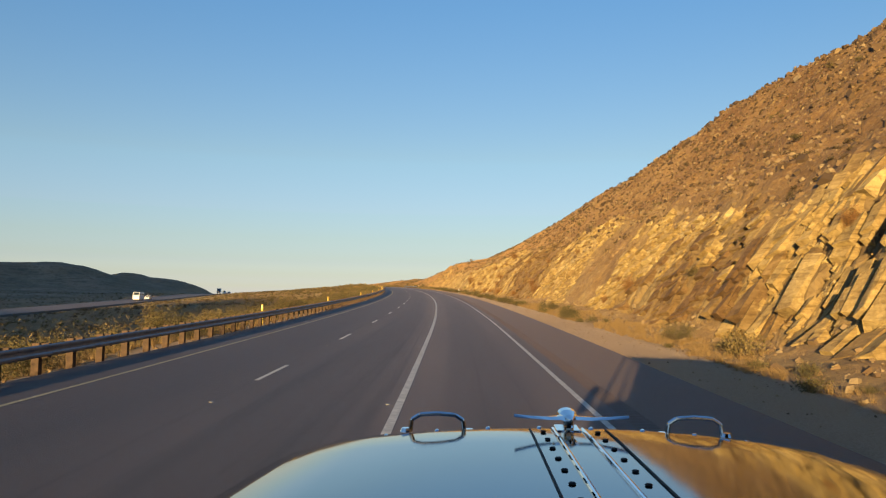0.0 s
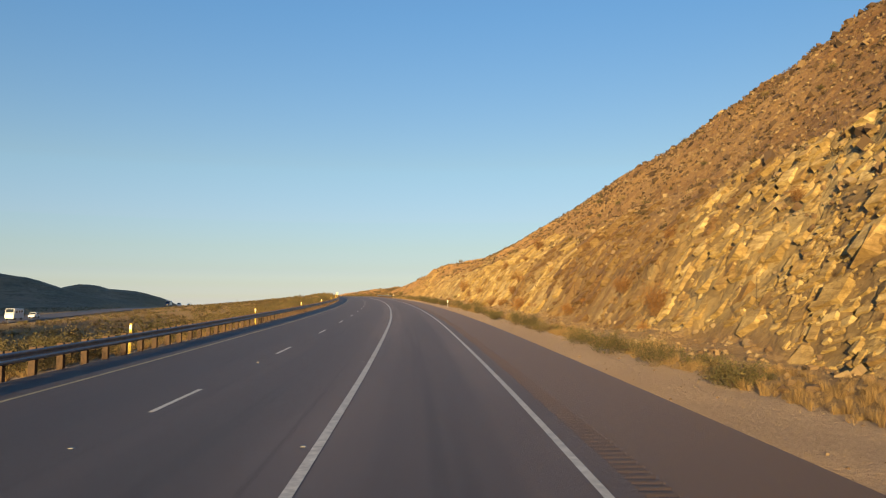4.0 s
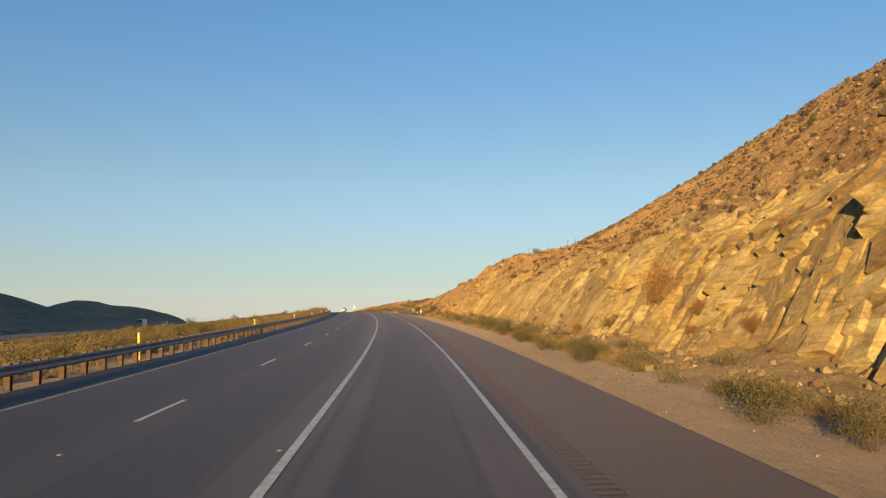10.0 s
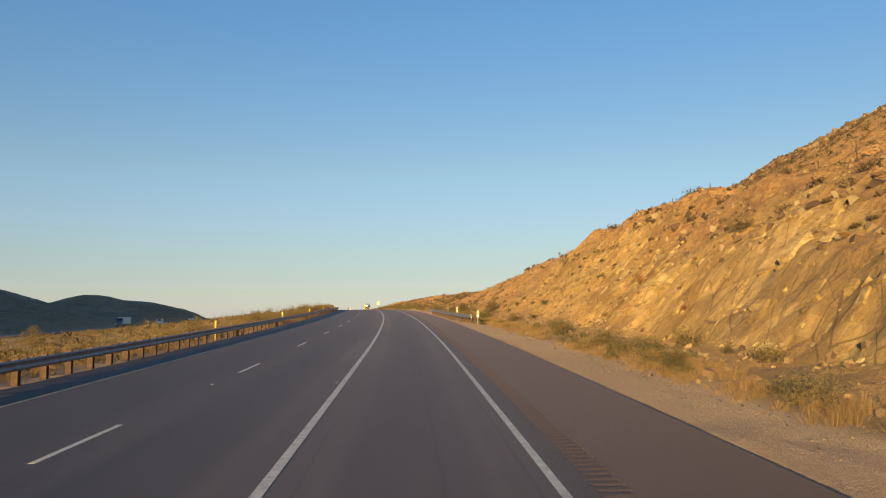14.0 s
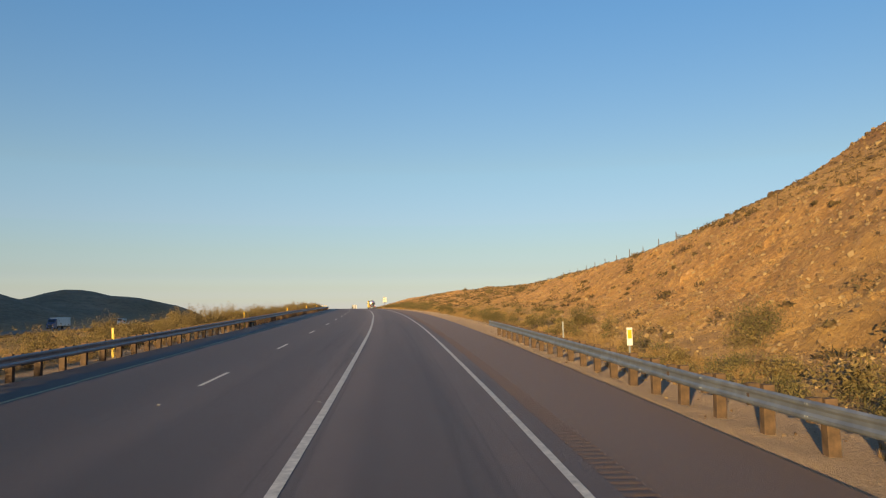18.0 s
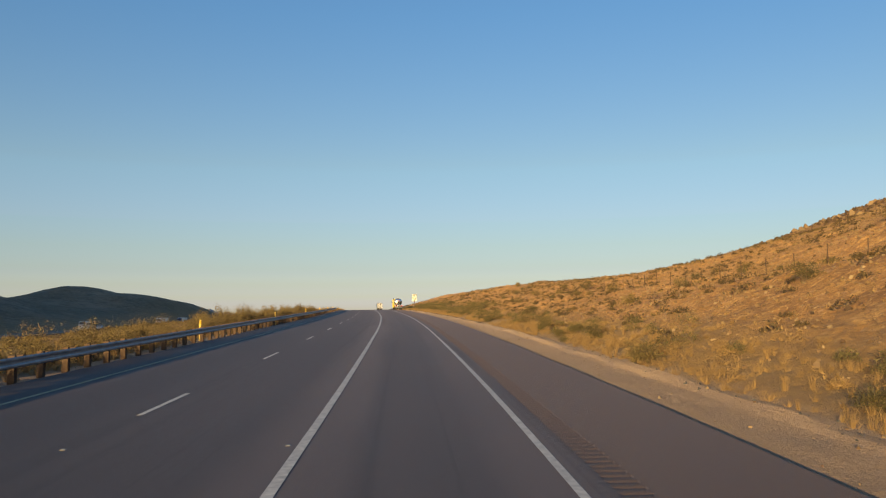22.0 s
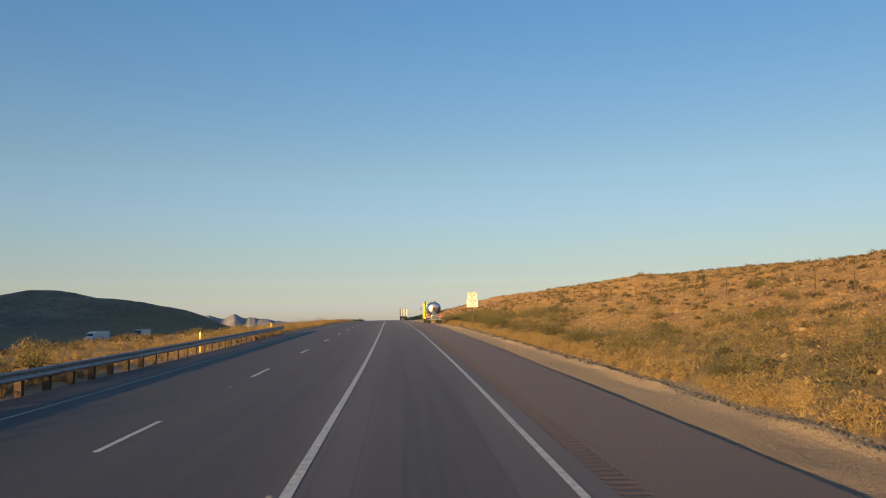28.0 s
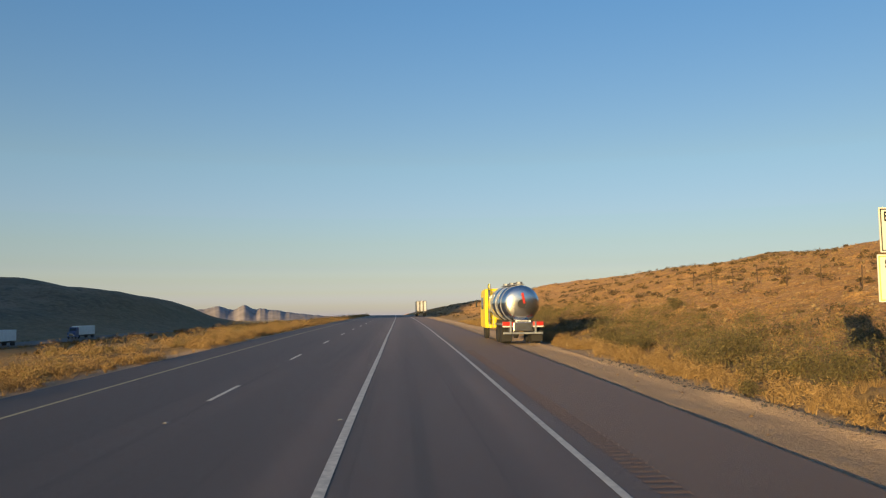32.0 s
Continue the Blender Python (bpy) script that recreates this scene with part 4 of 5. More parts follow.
OZ = -6.1
semi(road_pose(640, OPP + 2, OZ, 0, True), PAINT_BLUE, "semi truck with a dark blue cab and white box trailer")
semi(road_pose(838, OPP + 2, OZ, 0, True), PAINT_WHITE, "semi truck with a white cab and white box trailer")
semi(road_pose(905, OPP - 2, OZ, 0, True), PAINT_BLUE, "distant semi truck with a blue cab on the far lane")
motorhome(road_pose(322, OPP + 2, OZ, 0, True), "large white motorhome on the valley road")
motorhome(road_pose(728, OPP + 2, OZ, 0, True), "white camper van on the valley road")
car(road_pose(338, OPP + 2, OZ, 0, True), "white car behind the motorhome", PAINT_WHITE)
car(road_pose(745, OPP + 2, OZ, 0, True), "pale car behind the camper van", PAINT_WHITE)
far = semi(road_pose(856, 6.7, 0.0, 180), PAINT_WHITE, "grey and white trailer truck standing far off on the shoulder", plain("grey_trailer_paint", (0.2, 0.19, 0.18), 0.5, 0, 0.2, 1))
far["group"] = "vehicles on the shoulder"
for x, high in ((-0.93, 2.5), (0.0, 2.7), (0.93, 2.5)):
    part("rear_panel", box(bmesh.new(), (0.52, 0.05, high), (x, 11.38, 2.62), 0.02), PAINT_WHITE, far)
part("rear_bumper", box(bmesh.new(), (2.3, 0.12, 0.25), (0, 11.3, 0.75), 0.02), DARK, far)

# ---- far mountains ----
ang = np.linspace(-0.62, -0.2, 420)
peaks = ((-0.52, 0.04, 19), (-0.477, 0.02, 4), (-0.45, 0.014, 27), (-0.421, 0.009, 30), (-0.403, 0.009, 11), (-0.388, 0.013, 8), (-0.352, 0.022, -8), (-0.315, 0.03, -25), (-0.24, 0.05, -40))
prof = 66 + sum(h * np.exp(-np.abs((ang - a) / w) ** 1.8) for a, w, h in peaks) + 5 * fbm(ang * 150, 0 * ang, 9, 4)
ring = []
for k in range(15):
    f = math.sin(math.pi / 2 * k / 11)
    spurs = np.abs(fbm(ang * 75 + 0.25 * k, 0 * ang + 0.3 * k, 4, 4)) * 12 * f * max(0, 1 - k / 11.5)
    rad = 3700 + 45.0 * k - 40 * fbm(ang * 60, 0 * ang, 14, 3)
    ring.append(np.stack([rad * np.sin(ang) - 73, rad * np.cos(ang) + 605, -30 + (prof + 30) * f - spurs], -1))
# haze of distance is put into this pale base colour
mountain_mat = plain("hazy_far_rock", (0.33, 0.29, 0.285), 0.95, 0, 0.2, 0.02)
tagged(sheet("mountain_backdrop", np.stack(ring), mountain_mat, smooth=True), "hazy warm-grey mountains on the far horizon", "mountains", kind="structure")


# ---- plants ----
def leafy(name, tints, rough=0.85):
    m, n, l, b = material(name, rough)
    g = n.new("ShaderNodeNewGeometry")
    c = ramp(n, l, g.outputs["Random Per Island"], [(k / (len(tints) - 1), t) for k, t in enumerate(tints)])
    info = n.new("ShaderNodeObjectInfo")
    c = blend(n, l, calc(n, l, "MULTIPLY", info.outputs["Random"], 0.4), c, tuple(0.55 * x for x in tints[0]))
    l.new(c, b.inputs["Base Color"])
    return m


GREEN = leafy("creosote_leaves", [(0.06, 0.054, 0.018), (0.11, 0.092, 0.03), (0.165, 0.125, 0.045), (0.085, 0.072, 0.025)])
BROWN = leafy("dry_brown_leaves", [(0.1, 0.075, 0.025), (0.18, 0.13, 0.045), (0.25, 0.175, 0.065), (0.14, 0.11, 0.035)])
RUST = leafy("rusty_dry_twigs", [(0.2, 0.09, 0.024), (0.32, 0.15, 0.04), (0.38, 0.2, 0.06)])
STRAW = leafy("golden_dry_grass", [(0.2, 0.12, 0.04), (0.3, 0.19, 0.07), (0.36, 0.24, 0.1), (0.24, 0.14, 0.05)])
TWIG = plain("grey_brown_twigs", (0.17, 0.12, 0.075), 0.9, 0, 0.25, 9)


def twigs(paths, r0):
    """Three-sided stems along paths (count, points, 3), thinning to their tips."""
    c, k = paths.shape[:2]
    v = np.zeros((c, k, 3, 3))
    for j in range(3):
        a = 2 * math.pi * j / 3
        rad = r0 * np.linspace(1, 0.25, k)[None, :, None]
        v[:, :, j] = paths + rad * np.array([math.cos(a), math.sin(a), 0])
    idx = np.arange(c * k * 3).reshape(c, k, 3)
    f = [np.stack([idx[:, i, j], idx[:, i, (j + 1) % 3], idx[:, i + 1, (j + 1) % 3], idx[:, i + 1, j]], -1).reshape(-1, 4) for i in range(k - 1) for j in range(3)]
    return v, np.concatenate(f)


def leaf_cards(centres, size, g, long=1.8, flat=0.0):
    n = len(centres)
    a, b = g.normal(size=(n, 3)), g.normal(size=(n, 3))
    a /= np.linalg.norm(a, axis=1, keepdims=True)
    b -= a * (a * b).sum(1, keepdims=True)
    b /= np.linalg.norm(b, axis=1, keepdims=True)
    s = size * g.uniform(0.6, 1.4, (n, 1))
    v = np.stack([centres - a * s * long / 2, centres + b * s / 2, centres + a * s * long / 2, centres - b * s / 2], 1)
    return v, np.arange(4 * n).reshape(n, 4)


def bush_mesh(seed, h, w, leaf_mat, leaves, size, lean=0.0, gaps=0.45):
    g = np.random.default_rng(seed)
    c = int(26 + 10 * w)
    az, out = g.uniform(0, 2 * math.pi, c), g.uniform(0.15, 1.0, c) ** 0.7
    hh = h * g.uniform(0.55, 1.08, c) * (1 - 0.35 * out ** 2)
    tip = np.stack([out * w * np.cos(az) + lean, out * w * np.sin(az), hh], -1)
    root = tip * np.array([0.08, 0.08, 0]) - np.array([0, 0, 0.12])
    bend = (tip + root) / 2 + g.normal(size=(c, 3)) * 0.06 * w + np.array([0, 0, 0.08 * h])
    paths = np.stack([root, bend, tip], 1)
    v, f = twigs(paths, 0.005 + 0.003 * h)
    # all stems meet in one root crown
    roots = (np.arange(c) * 9)[:, None] + np.array([0, 1, 2])
    crown = np.stack([roots[:, [0, 1, 2, 0]][:, :3].reshape(-1), roots[:, [1, 2, 0]].reshape(-1), np.full(3 * c, c * 9)], -1)
    v = np.concatenate([v.reshape(-1, 3), [[0, 0, -0.2]]])
    stems = soup("stems", v, f.tolist() + crown.tolist(), TWIG)
    pick = g.integers(0, c, leaves)
    t = g.uniform(0.12, 1.06, (leaves, 1)) ** gaps
    p = np.where(t < 0.5, root[pick] + (bend - root)[pick] * t * 2, bend[pick] + (tip - bend)[pick] * (t * 2 - 1))
    p = p + g.normal(size=(leaves, 3)) * np.array([0.11, 0.11, 0.09]) * (0.5 + w)
    p[:, 2] = np.maximum(p[:, 2], 0.03)
    v, f = leaf_cards(p, size, g, 2.6)
    return stems, soup("foliage", v, f, leaf_mat)


def bush_kind(name, label, meshes):
    stems, leaves = meshes
    o = tagged(new(name, stems), label, "bush")
    f = new("foliage", leaves)
    f.parent = o
    return o


KINDS = {
    "green": [bush_kind("creosote_bush", "green creosote bush with thin grey stems on the verge", bush_mesh(10 + k, 1.15 + 0.2 * k, 0.95 + 0.12 * k, GREEN, 2600, 0.03)) for k in range(3)],
    "tall": [bush_kind("desert_shrub", "tall golden-brown desert shrub behind the guard rail", bush_mesh(30 + k, 2.2 + 0.25 * k, 1.15, BROWN, 1900, 0.05, 0, 0.6)) for k in range(4)],
    "rust": [bush_kind("dry_bush", "round rust-brown dry bush on the rock face", bush_mesh(50 + k, 0.8 + 0.12 * k, 0.55, RUST, 3000, 0.019, 0, 0.75)) for k in range(2)],
    "low": [bush_kind("low_scrub", "low yellowish desert scrub on stony soil", bush_mesh(70 + k, 0.6 + 0.1 * k, 0.6, BROWN if k else GREEN, 750, 0.036)) for k in range(2)],
}
first = {}


def plant(kind, s, lat, size=1.0, sink=0.05):
    z = ground_at(s, lat)
    pick = int(hashed(s, lat, 5) * len(KINDS[kind]))
    ob = KINDS[kind][pick]
    m = road_pose(s, lat, z - sink, 360 * hashed(s, lat, 8)) @ Matrix.Diagonal((size * (0.85 + 0.3 * hashed(s, lat, 2)), size, size * (0.85 + 0.35 * hashed(s, lat, 3)), 1))
    if ob.name in first:
        o = copy_thing(ob, m)
    else:
        first[ob.name] = True
        ob.matrix_basis = m
        o = ob
    o["group"] = {"green": "creosote bushes", "tall": "median shrubs", "rust": "dry bushes on the rock", "low": "low scrub"}[kind]
    return o


# along the road, up the face, width
RUST_AT = [(69.5, 5.7, 1.39), (75.1, 6.2, 0.78), (191.9, 4.2, 1.56), (172.5, 4.8, 1.74), (148.5, 4.8, 1.38), (187.6, 4.6, 1.08), (172.6, 4.6, 1.56), (167, 4.9, 0.77), (160.5, 4.6, 1.38), (194.5, 11.3, 1.56), (196.2, 9.8, 1.4), (191.2, 7.6, 0.9),
           (187, 7, 0.8), (186.5, 6.1, 1.05), (183, 6.9, 0.72), (187.5, 5.3, 1.16), (207.9, 8.6, 0.95), (215.4, 5.4, 1.32), (203.5, 5, 0.76), (261.5, 6.3, 0.98), (238.8, 5.6, 1.73), (135.4, 6.1, 1.09), (125, 5.2, 1.44)]
# green bushes along the foot of the slope
for s, lat, z in ((40, 11.2, 0.9), (65, 9.7, 0.8), (67, 10.3, 1.1), (81, 11, 1.0), (86, 10.8, 0.9), (101, 9.9, 0.9), (106.5, 9.4, 1.0), (112, 9.2, 1.1), (118, 9.3, 0.9), (128, 9.1, 1.0),
                  (132.6, 9.2, 1.4), (138.4, 9.1, 1.2), (149.4, 8.9, 0.9), (152, 9.2, 1.3), (163, 9.5, 0.9), (168.5, 9.4, 0.9), (176.5, 10.3, 1.1), (181, 9.4, 1.1), (191, 10.0, 1.1), (205, 11, 0.9),
                  (209, 9.4, 0.9), (212, 8.9, 1.2), (228.5, 8.9, 0.9), (230.7, 9.3, 1.3), (237.6, 8.9, 0.9), (245.6, 9.1, 1.2), (256, 9.4, 1.1), (260, 10.2, 1.4), (270.5, 10.1, 1.5), (282, 9.7, 1.2),
                  (300, 10.4, 0.9), (312, 11.2, 1.0), (329, 12.2, 1.1), (348.6, 9.1, 0.5), (380, 14.2, 1.4), (400, 12.5, 1.3), (406.8, 11.3, 1.2), (408, 9.6, 1.2), (417, 10, 1.1), (424, 10.2, 1.2), (428.8, 10.9, 1.4),
                  (437.6, 10.6, 1.0), (446, 11, 0.8), (459.8, 10.2, 0.9), (472.6, 11.6, 1.0), (477.7, 11.8, 0.9), (485.9, 11.5, 0.9), (513, 10.9, 0.8), (517, 10.6, 0.8), (545, 11.5, 0.9), (560, 11, 0.9),
                  (575, 11.6, 1.0), (585, 11.0, 0.9), (596, 11.6, 1.1), (606, 12, 1.2), (618, 11.4, 1.2), (631.4, 11.0, 1.5), (636, 12.8, 1.3), (652, 12, 1.2), (660, 13, 1.3), (668, 11.5, 1.0), (700, 11, 1.0), (716, 11.5, 1.1)):
    plant("green", s, lat, z * (0.95 if 95 < s < 125 else 0.75 if s < 200 else 0.85))
g = np.random.default_rng(21)
for s, d, z in RUST_AT:
    plant("rust", s, TOE + d - 0.3, z / 1.15, -0.05)
for k in range(40):
    plant("rust", g.uniform(10, 330), TOE + g.uniform(3.2, 11.0), g.uniform(0.4, 0.75), -0.04)
for k in range(70):
    plant("low", g.uniform(15, 700), g.uniform(9.8, 13.5), g.uniform(0.6, 1.2))
for k in range(170):
    plant("low" if g.random() < 0.7 else "green", g.uniform(40, 720), TOE + g.uniform(4, 60), g.uniform(0.7, 1.35))
# shrubs behind the median rail
for k in range(50):
    s = g.uniform(250, 578)
    plant("tall", s, -10.9 - 13 * g.random() ** 1.8, g.uniform(0.45, 0.9) * (0.85 + 0.2 * math.sin(s / 17)))
for k in range(60):
    plant("tall" if g.random() < 0.5 else "green", g.uniform(14, 255), -13.5 - 24 * g.random(), g.uniform(0.5, 1.05))
for k in range(80):
    plant("green" if g.random() < 0.8 else "tall", g.uniform(8, 118), -11.2 - 13 * g.random() ** 1.5, g.uniform(0.8, 1.4))
for k in range(62):
    plant("tall", g.uniform(318, 580), -10.6 - 3.4 * g.random(), g.uniform(0.6, 1.08))
for k in range(30):
    plant("tall", g.uniform(395, 470), -10.8 - 3 * g.random(), g.uniform(0.85, 1.15))
for k in range(62):
    plant("tall", g.uniform(488, 582), -10.9 - 3.6 * g.random(), g.uniform(0.95, 1.35))
for k in range(30):
    plant("tall", g.uniform(92, 215), -12 - 7 * g.random(), g.uniform(0.5, 0.85))
for k in range(70):
    plant("green" if g.random() < 0.7 else "low", g.uniform(105, 300), -11.6 - 9 * g.random() ** 1.4, g.uniform(0.55, 1.1))
for k in range(60):
    plant("low", g.uniform(20, 720), -10.7 - 14 * g.random(), g.uniform(0.7, 1.3))


def yucca_tree(s, lat):
    """A short branching yucca: rough limbs, each ending in a ball of stiff spikes."""
    g = np.random.default_rng(91)
    t = tagged(empty("yucca_tree", road_pose(s, lat, ground_at(s, lat))), "small dark branching yucca tree on the crest of the slope", "tree")
    trunk = tube(bmesh.new(), 0.09, 0.07, (0, 0, -0.2), (0.03, 0, 0.7), 9)
    tips = []
    for k in range(5):
        a = 2 * math.pi * k / 5 + 0.4
        mid = (0.03 + 0.28 * math.cos(a), 0.28 * math.sin(a), 0.95 + 0.1 * (k % 2))
        tip = (0.03 + 0.42 * math.cos(a), 0.42 * math.sin(a), 1.3 + 0.16 * (k % 3))
        tube(trunk, 0.06, 0.055, (0.03, 0, 0.62), mid, 7)
        tube(trunk, 0.055, 0.045, mid, tip, 7)
        tips.append(tip)
    part("trunk", trunk, TWIG, t)
    for tip in tips:
        d = g.normal(size=(70, 3))
        d[:, 2] = np.abs(d[:, 2]) * 0.9 - 0.15
        d /= np.linalg.norm(d, axis=1, keepdims=True)
        side = np.cross(d, [0.3, 0.2, 1.0])
        side *= 0.011 / np.linalg.norm(side, axis=1, keepdims=True)
        base = np.array(tip) + 0.03 * d
        v = np.stack([base - side, base + side, base + d * g.uniform(0.2, 0.32, (70, 1))], 1)
        crown = new("leaf_cluster", soup("leaf_cluster", v, np.arange(210).reshape(-1, 3), GREEN))
        crown.parent = t
    return t


yucca_tree(366.0, 20.6)

# ---- dry grass, scrub and stones too many to count ----
def scatter(n, s0, s1, l0, l1, seed, power=1.0):
    g = np.random.default_rng(seed)
    s = g.uniform(s0, s1, n)
    lat = l0 + (l1 - l0) * g.random(n) ** power
    z, _ = surface(s, lat)
    return g, s, lat, place(s, lat, z)


def tufts(name, label, parts, mat, blades, h, spread, size):
    vs = []
    for n, s0, s1, l0, l1, power, grow in parts:
        g, s, lat, p = scatter(n, s0, s1, l0, l1, len(vs) + int(s0) + 77, power)
        keep = vnoise(s / 6, lat / 3, 44) > -0.22
        p = p[keep]
        n = len(p)
        az, out = g.uniform(0, 2 * math.pi, (n, blades)), g.uniform(0.1, 1, (n, blades))
        hh = h * grow * g.uniform(0.5, 1.1, (n, 1)) * g.uniform(0.7, 1.1, (n, blades))
        sp = spread * grow * g.uniform(0.6, 1.3, (n, 1))
        base = p[:, None, :] + np.stack([0.35 * sp * out * np.cos(az), 0.35 * sp * out * np.sin(az), np.full_like(az, -0.04)], -1)
        tip = base + np.stack([sp * out * np.cos(az), sp * out * np.sin(az), hh], -1)
        side = np.stack([-np.sin(az * 3), np.cos(az * 3), 0 * az], -1) * size * grow
        vs.append(np.stack([base - side, base + side, tip], 2).reshape(-1, 3, 3))
    v = np.concatenate(vs)
    ob = new(name, soup(name, v, np.arange(v.shape[0] * 3).reshape(-1, 3), mat))
    return tagged(ob, label, "grass", kind="stuff")


tufts("dry_grass", "golden dry grass in tufts along the foot of the slope",
      [(1300, 0, 120, 9.7, 12.5, 1.0, 1.0), (1500, 120, 420, 9.3, 12.2, 1.0, 0.8), (2300, 400, 760, 9.7, 14, 1.0, 1.0), (420, 350, 406, 8.5, 10.2, 1.0, 0.8), (800, 560, 760, 10, 22, 1.0, 1.2)], STRAW, 34, 0.36, 0.16, 0.006)
tufts("median_grass", "golden dry grass on the median behind the guard rail",
      [(5200, -10, 600, -10.0, -18, 1.1, 1.15), (1100, 590, 900, -9.8, -18, 1.2, 0.9), (2200, 0, 700, -16, -60, 1.2, 1.0)], STRAW, 30, 0.38, 0.17, 0.006)
tufts("valley_scrub", "dull olive scrub covering the valley floor",
      [(4200, 0, 900, -24, -85, 1.0, 1.3), (2600, 0, 1100, -112, -300, 1.0, 2.0)], GREEN, 22, 0.5, 0.35, 0.02)



def shrublets(name, label, parts, mat, cards, thin=1.0, rise=0.75, long=1.4, leaf=0.0):
    vs = []
    for n, s0, s1, l0, l1, power, lo, hi, seed in parts:
        g, s, lat, p = scatter(n, s0, s1, l0, l1, seed, power)
        keep = fbm(s / 14, lat / 9, 61, 3) > -0.25
        p = p[keep]
        n = len(p)
        r = lo + (hi - lo) * g.random((n, 1, 1)) ** 2
        q = g.normal(size=(n, cards, 3))
        q /= np.linalg.norm(q, axis=2, keepdims=True)
        q[..., 2] = np.abs(q[..., 2]) * rise
        c = p[:, None, :] + q * r * g.uniform(0.45, 1.0, (n, cards, 1))
        a = g.normal(size=(n, cards, 3))
        a /= np.linalg.norm(a, axis=2, keepdims=True)
        b = np.cross(a, g.normal(size=(n, cards, 3)))
        b /= np.linalg.norm(b, axis=2, keepdims=True)
        w = (leaf if leaf else 0.17 * r) * g.uniform(0.6, 1.4, (n, cards, 1)) * thin
        vs.append(np.stack([c - a * w * long, c + b * w * 0.6 * thin, c + a * w * long, c - b * w * 0.6 * thin], 2).reshape(-1, 4, 3))
    v = np.concatenate(vs)
    return tagged(new(name, soup(name, v, np.arange(v.shape[0] * 4).reshape(-1, 4), mat)), label, "shrubs", kind="stuff")


DUSK = leafy("dusty_brown_scrub", [(0.055, 0.038, 0.016), (0.1, 0.064, 0.026), (0.14, 0.092, 0.036), (0.075, 0.056, 0.022)])
shrublets("hillside_shrubs", "dusty brown shrubs dotted over the stony hillside",
          [(2600, 0, 350, TOE + 10, TOE + 75, 1.0, 0.25, 0.8, 401), (1500, 230, 680, TOE + 76, TOE + 180, 1.0, 0.4, 1.1, 404), (5200, 330, 800, TOE + 1.5, TOE + 74, 0.85, 0.25, 0.9, 402), (800, 800, 1100, TOE + 1.5, TOE + 74, 1.0, 0.4, 1.0, 403)], DUSK, 46, 1.0, 0.75, 1.6, 0.07)
shrublets("hillside_grass", "small golden bunch grass scattered over the hillside",
          [(2600, 0, 350, TOE + 9, TOE + 75, 1.0, 0.12, 0.4, 431), (26000, 345, 760, TOE + 0.6, TOE + 74, 0.65, 0.12, 0.36, 432)], STRAW, 11, 0.8, 1.1, 2.4, 0.05)
shrublets("valley_shrubs", "olive-brown brush covering the median and the valley",
          [(2600, 0, 760, -17, -84, 1.0, 0.35, 1.2, 411), (900, 0, 320, -12, -30, 1.0, 0.3, 0.9, 412), (1500, 100, 1300, -112, -420, 1.0, 0.7, 2.0, 413)], DUSK, 36, 1.0, 0.75, 1.8, 0.085)

tufts("golden_brush", "mounds of golden dry bunch grass along the verge and the median",
      [(800, 0, 130, 9.8, 12.4, 1.0, 0.75), (1500, 120, 400, 9.6, 11.6, 1.0, 0.95), (2600, 385, 560, 10.0, 15.5, 1.2, 0.62), (700, 555, 760, 10.2, 13.0, 1.4, 0.75), (700, 560, 760, 12, 24, 1.0, 0.85),
       (700, 600, 960, -10.2, -18, 1.3, 0.8), (1200, 0, 610, -10.2, -14, 1.2, 0.85), (1400, 0, 620, -13, -40, 1.3, 0.9)], STRAW, 92, 0.46, 0.46, 0.0038)
shrublets("bunch_grass", "rounded mounds of golden bunch grass beside the road",
          [(430, 604, 760, -9.9, -13.5, 1.3, 0.28, 0.85, 461), (260, 604, 800, -12, -20, 1.2, 0.3, 0.9, 462), (320, 760, 960, -9.9, -16, 1.2, 0.35, 0.95, 463), (420, 560, 740, 10.0, 11.4, 1.0, 0.28, 0.66, 464), (90, 400, 560, 10.2, 13.0, 1.0, 0.25, 0.5, 465)], STRAW, 420, 1.0, 1.15, 4.2, 0.014)
shrublets("roadside_scrub", "olive and brown scrub standing among the golden grass",
          [(70, 600, 790, -10.8, -17, 1.2, 0.4, 1.0, 471), (75, 606, 720, -10.3, -12.6, 1.0, 0.6, 1.35, 473), (60, 790, 960, -10.4, -16, 1.0, 0.5, 1.2, 472)], BROWN, 300, 1.0, 1.15, 2.6, 0.02)
shrublets("median_brush", "dense golden-brown brush close behind the guard rail",
          [(330, 255, 590, -10.6, -15.5, 1.2, 0.5, 1.1, 441), (300, 300, 585, -10.8, -13.5, 1.0, 0.9, 1.7, 443), (640, 60, 300, -10.9, -24, 1.3, 0.45, 1.15, 442), (330, 6, 170, -10.9, -17, 1.0, 0.9, 1.75, 444)], BROWN, 250, 1.0, 1.25, 2.4, 0.021)
shrublets("median_scrub", "tall olive brush crowding behind the median guard rail",
          [(150, 4, 150, -11.0, -17, 1.1, 0.8, 1.7, 481), (60, 150, 260, -11.2, -18, 1.2, 0.6, 1.3, 482), (45, 380, 480, -11.0, -15, 1.0, 0.7, 1.4, 483)], GREEN, 300, 1.0, 1.2, 2.8, 0.024)
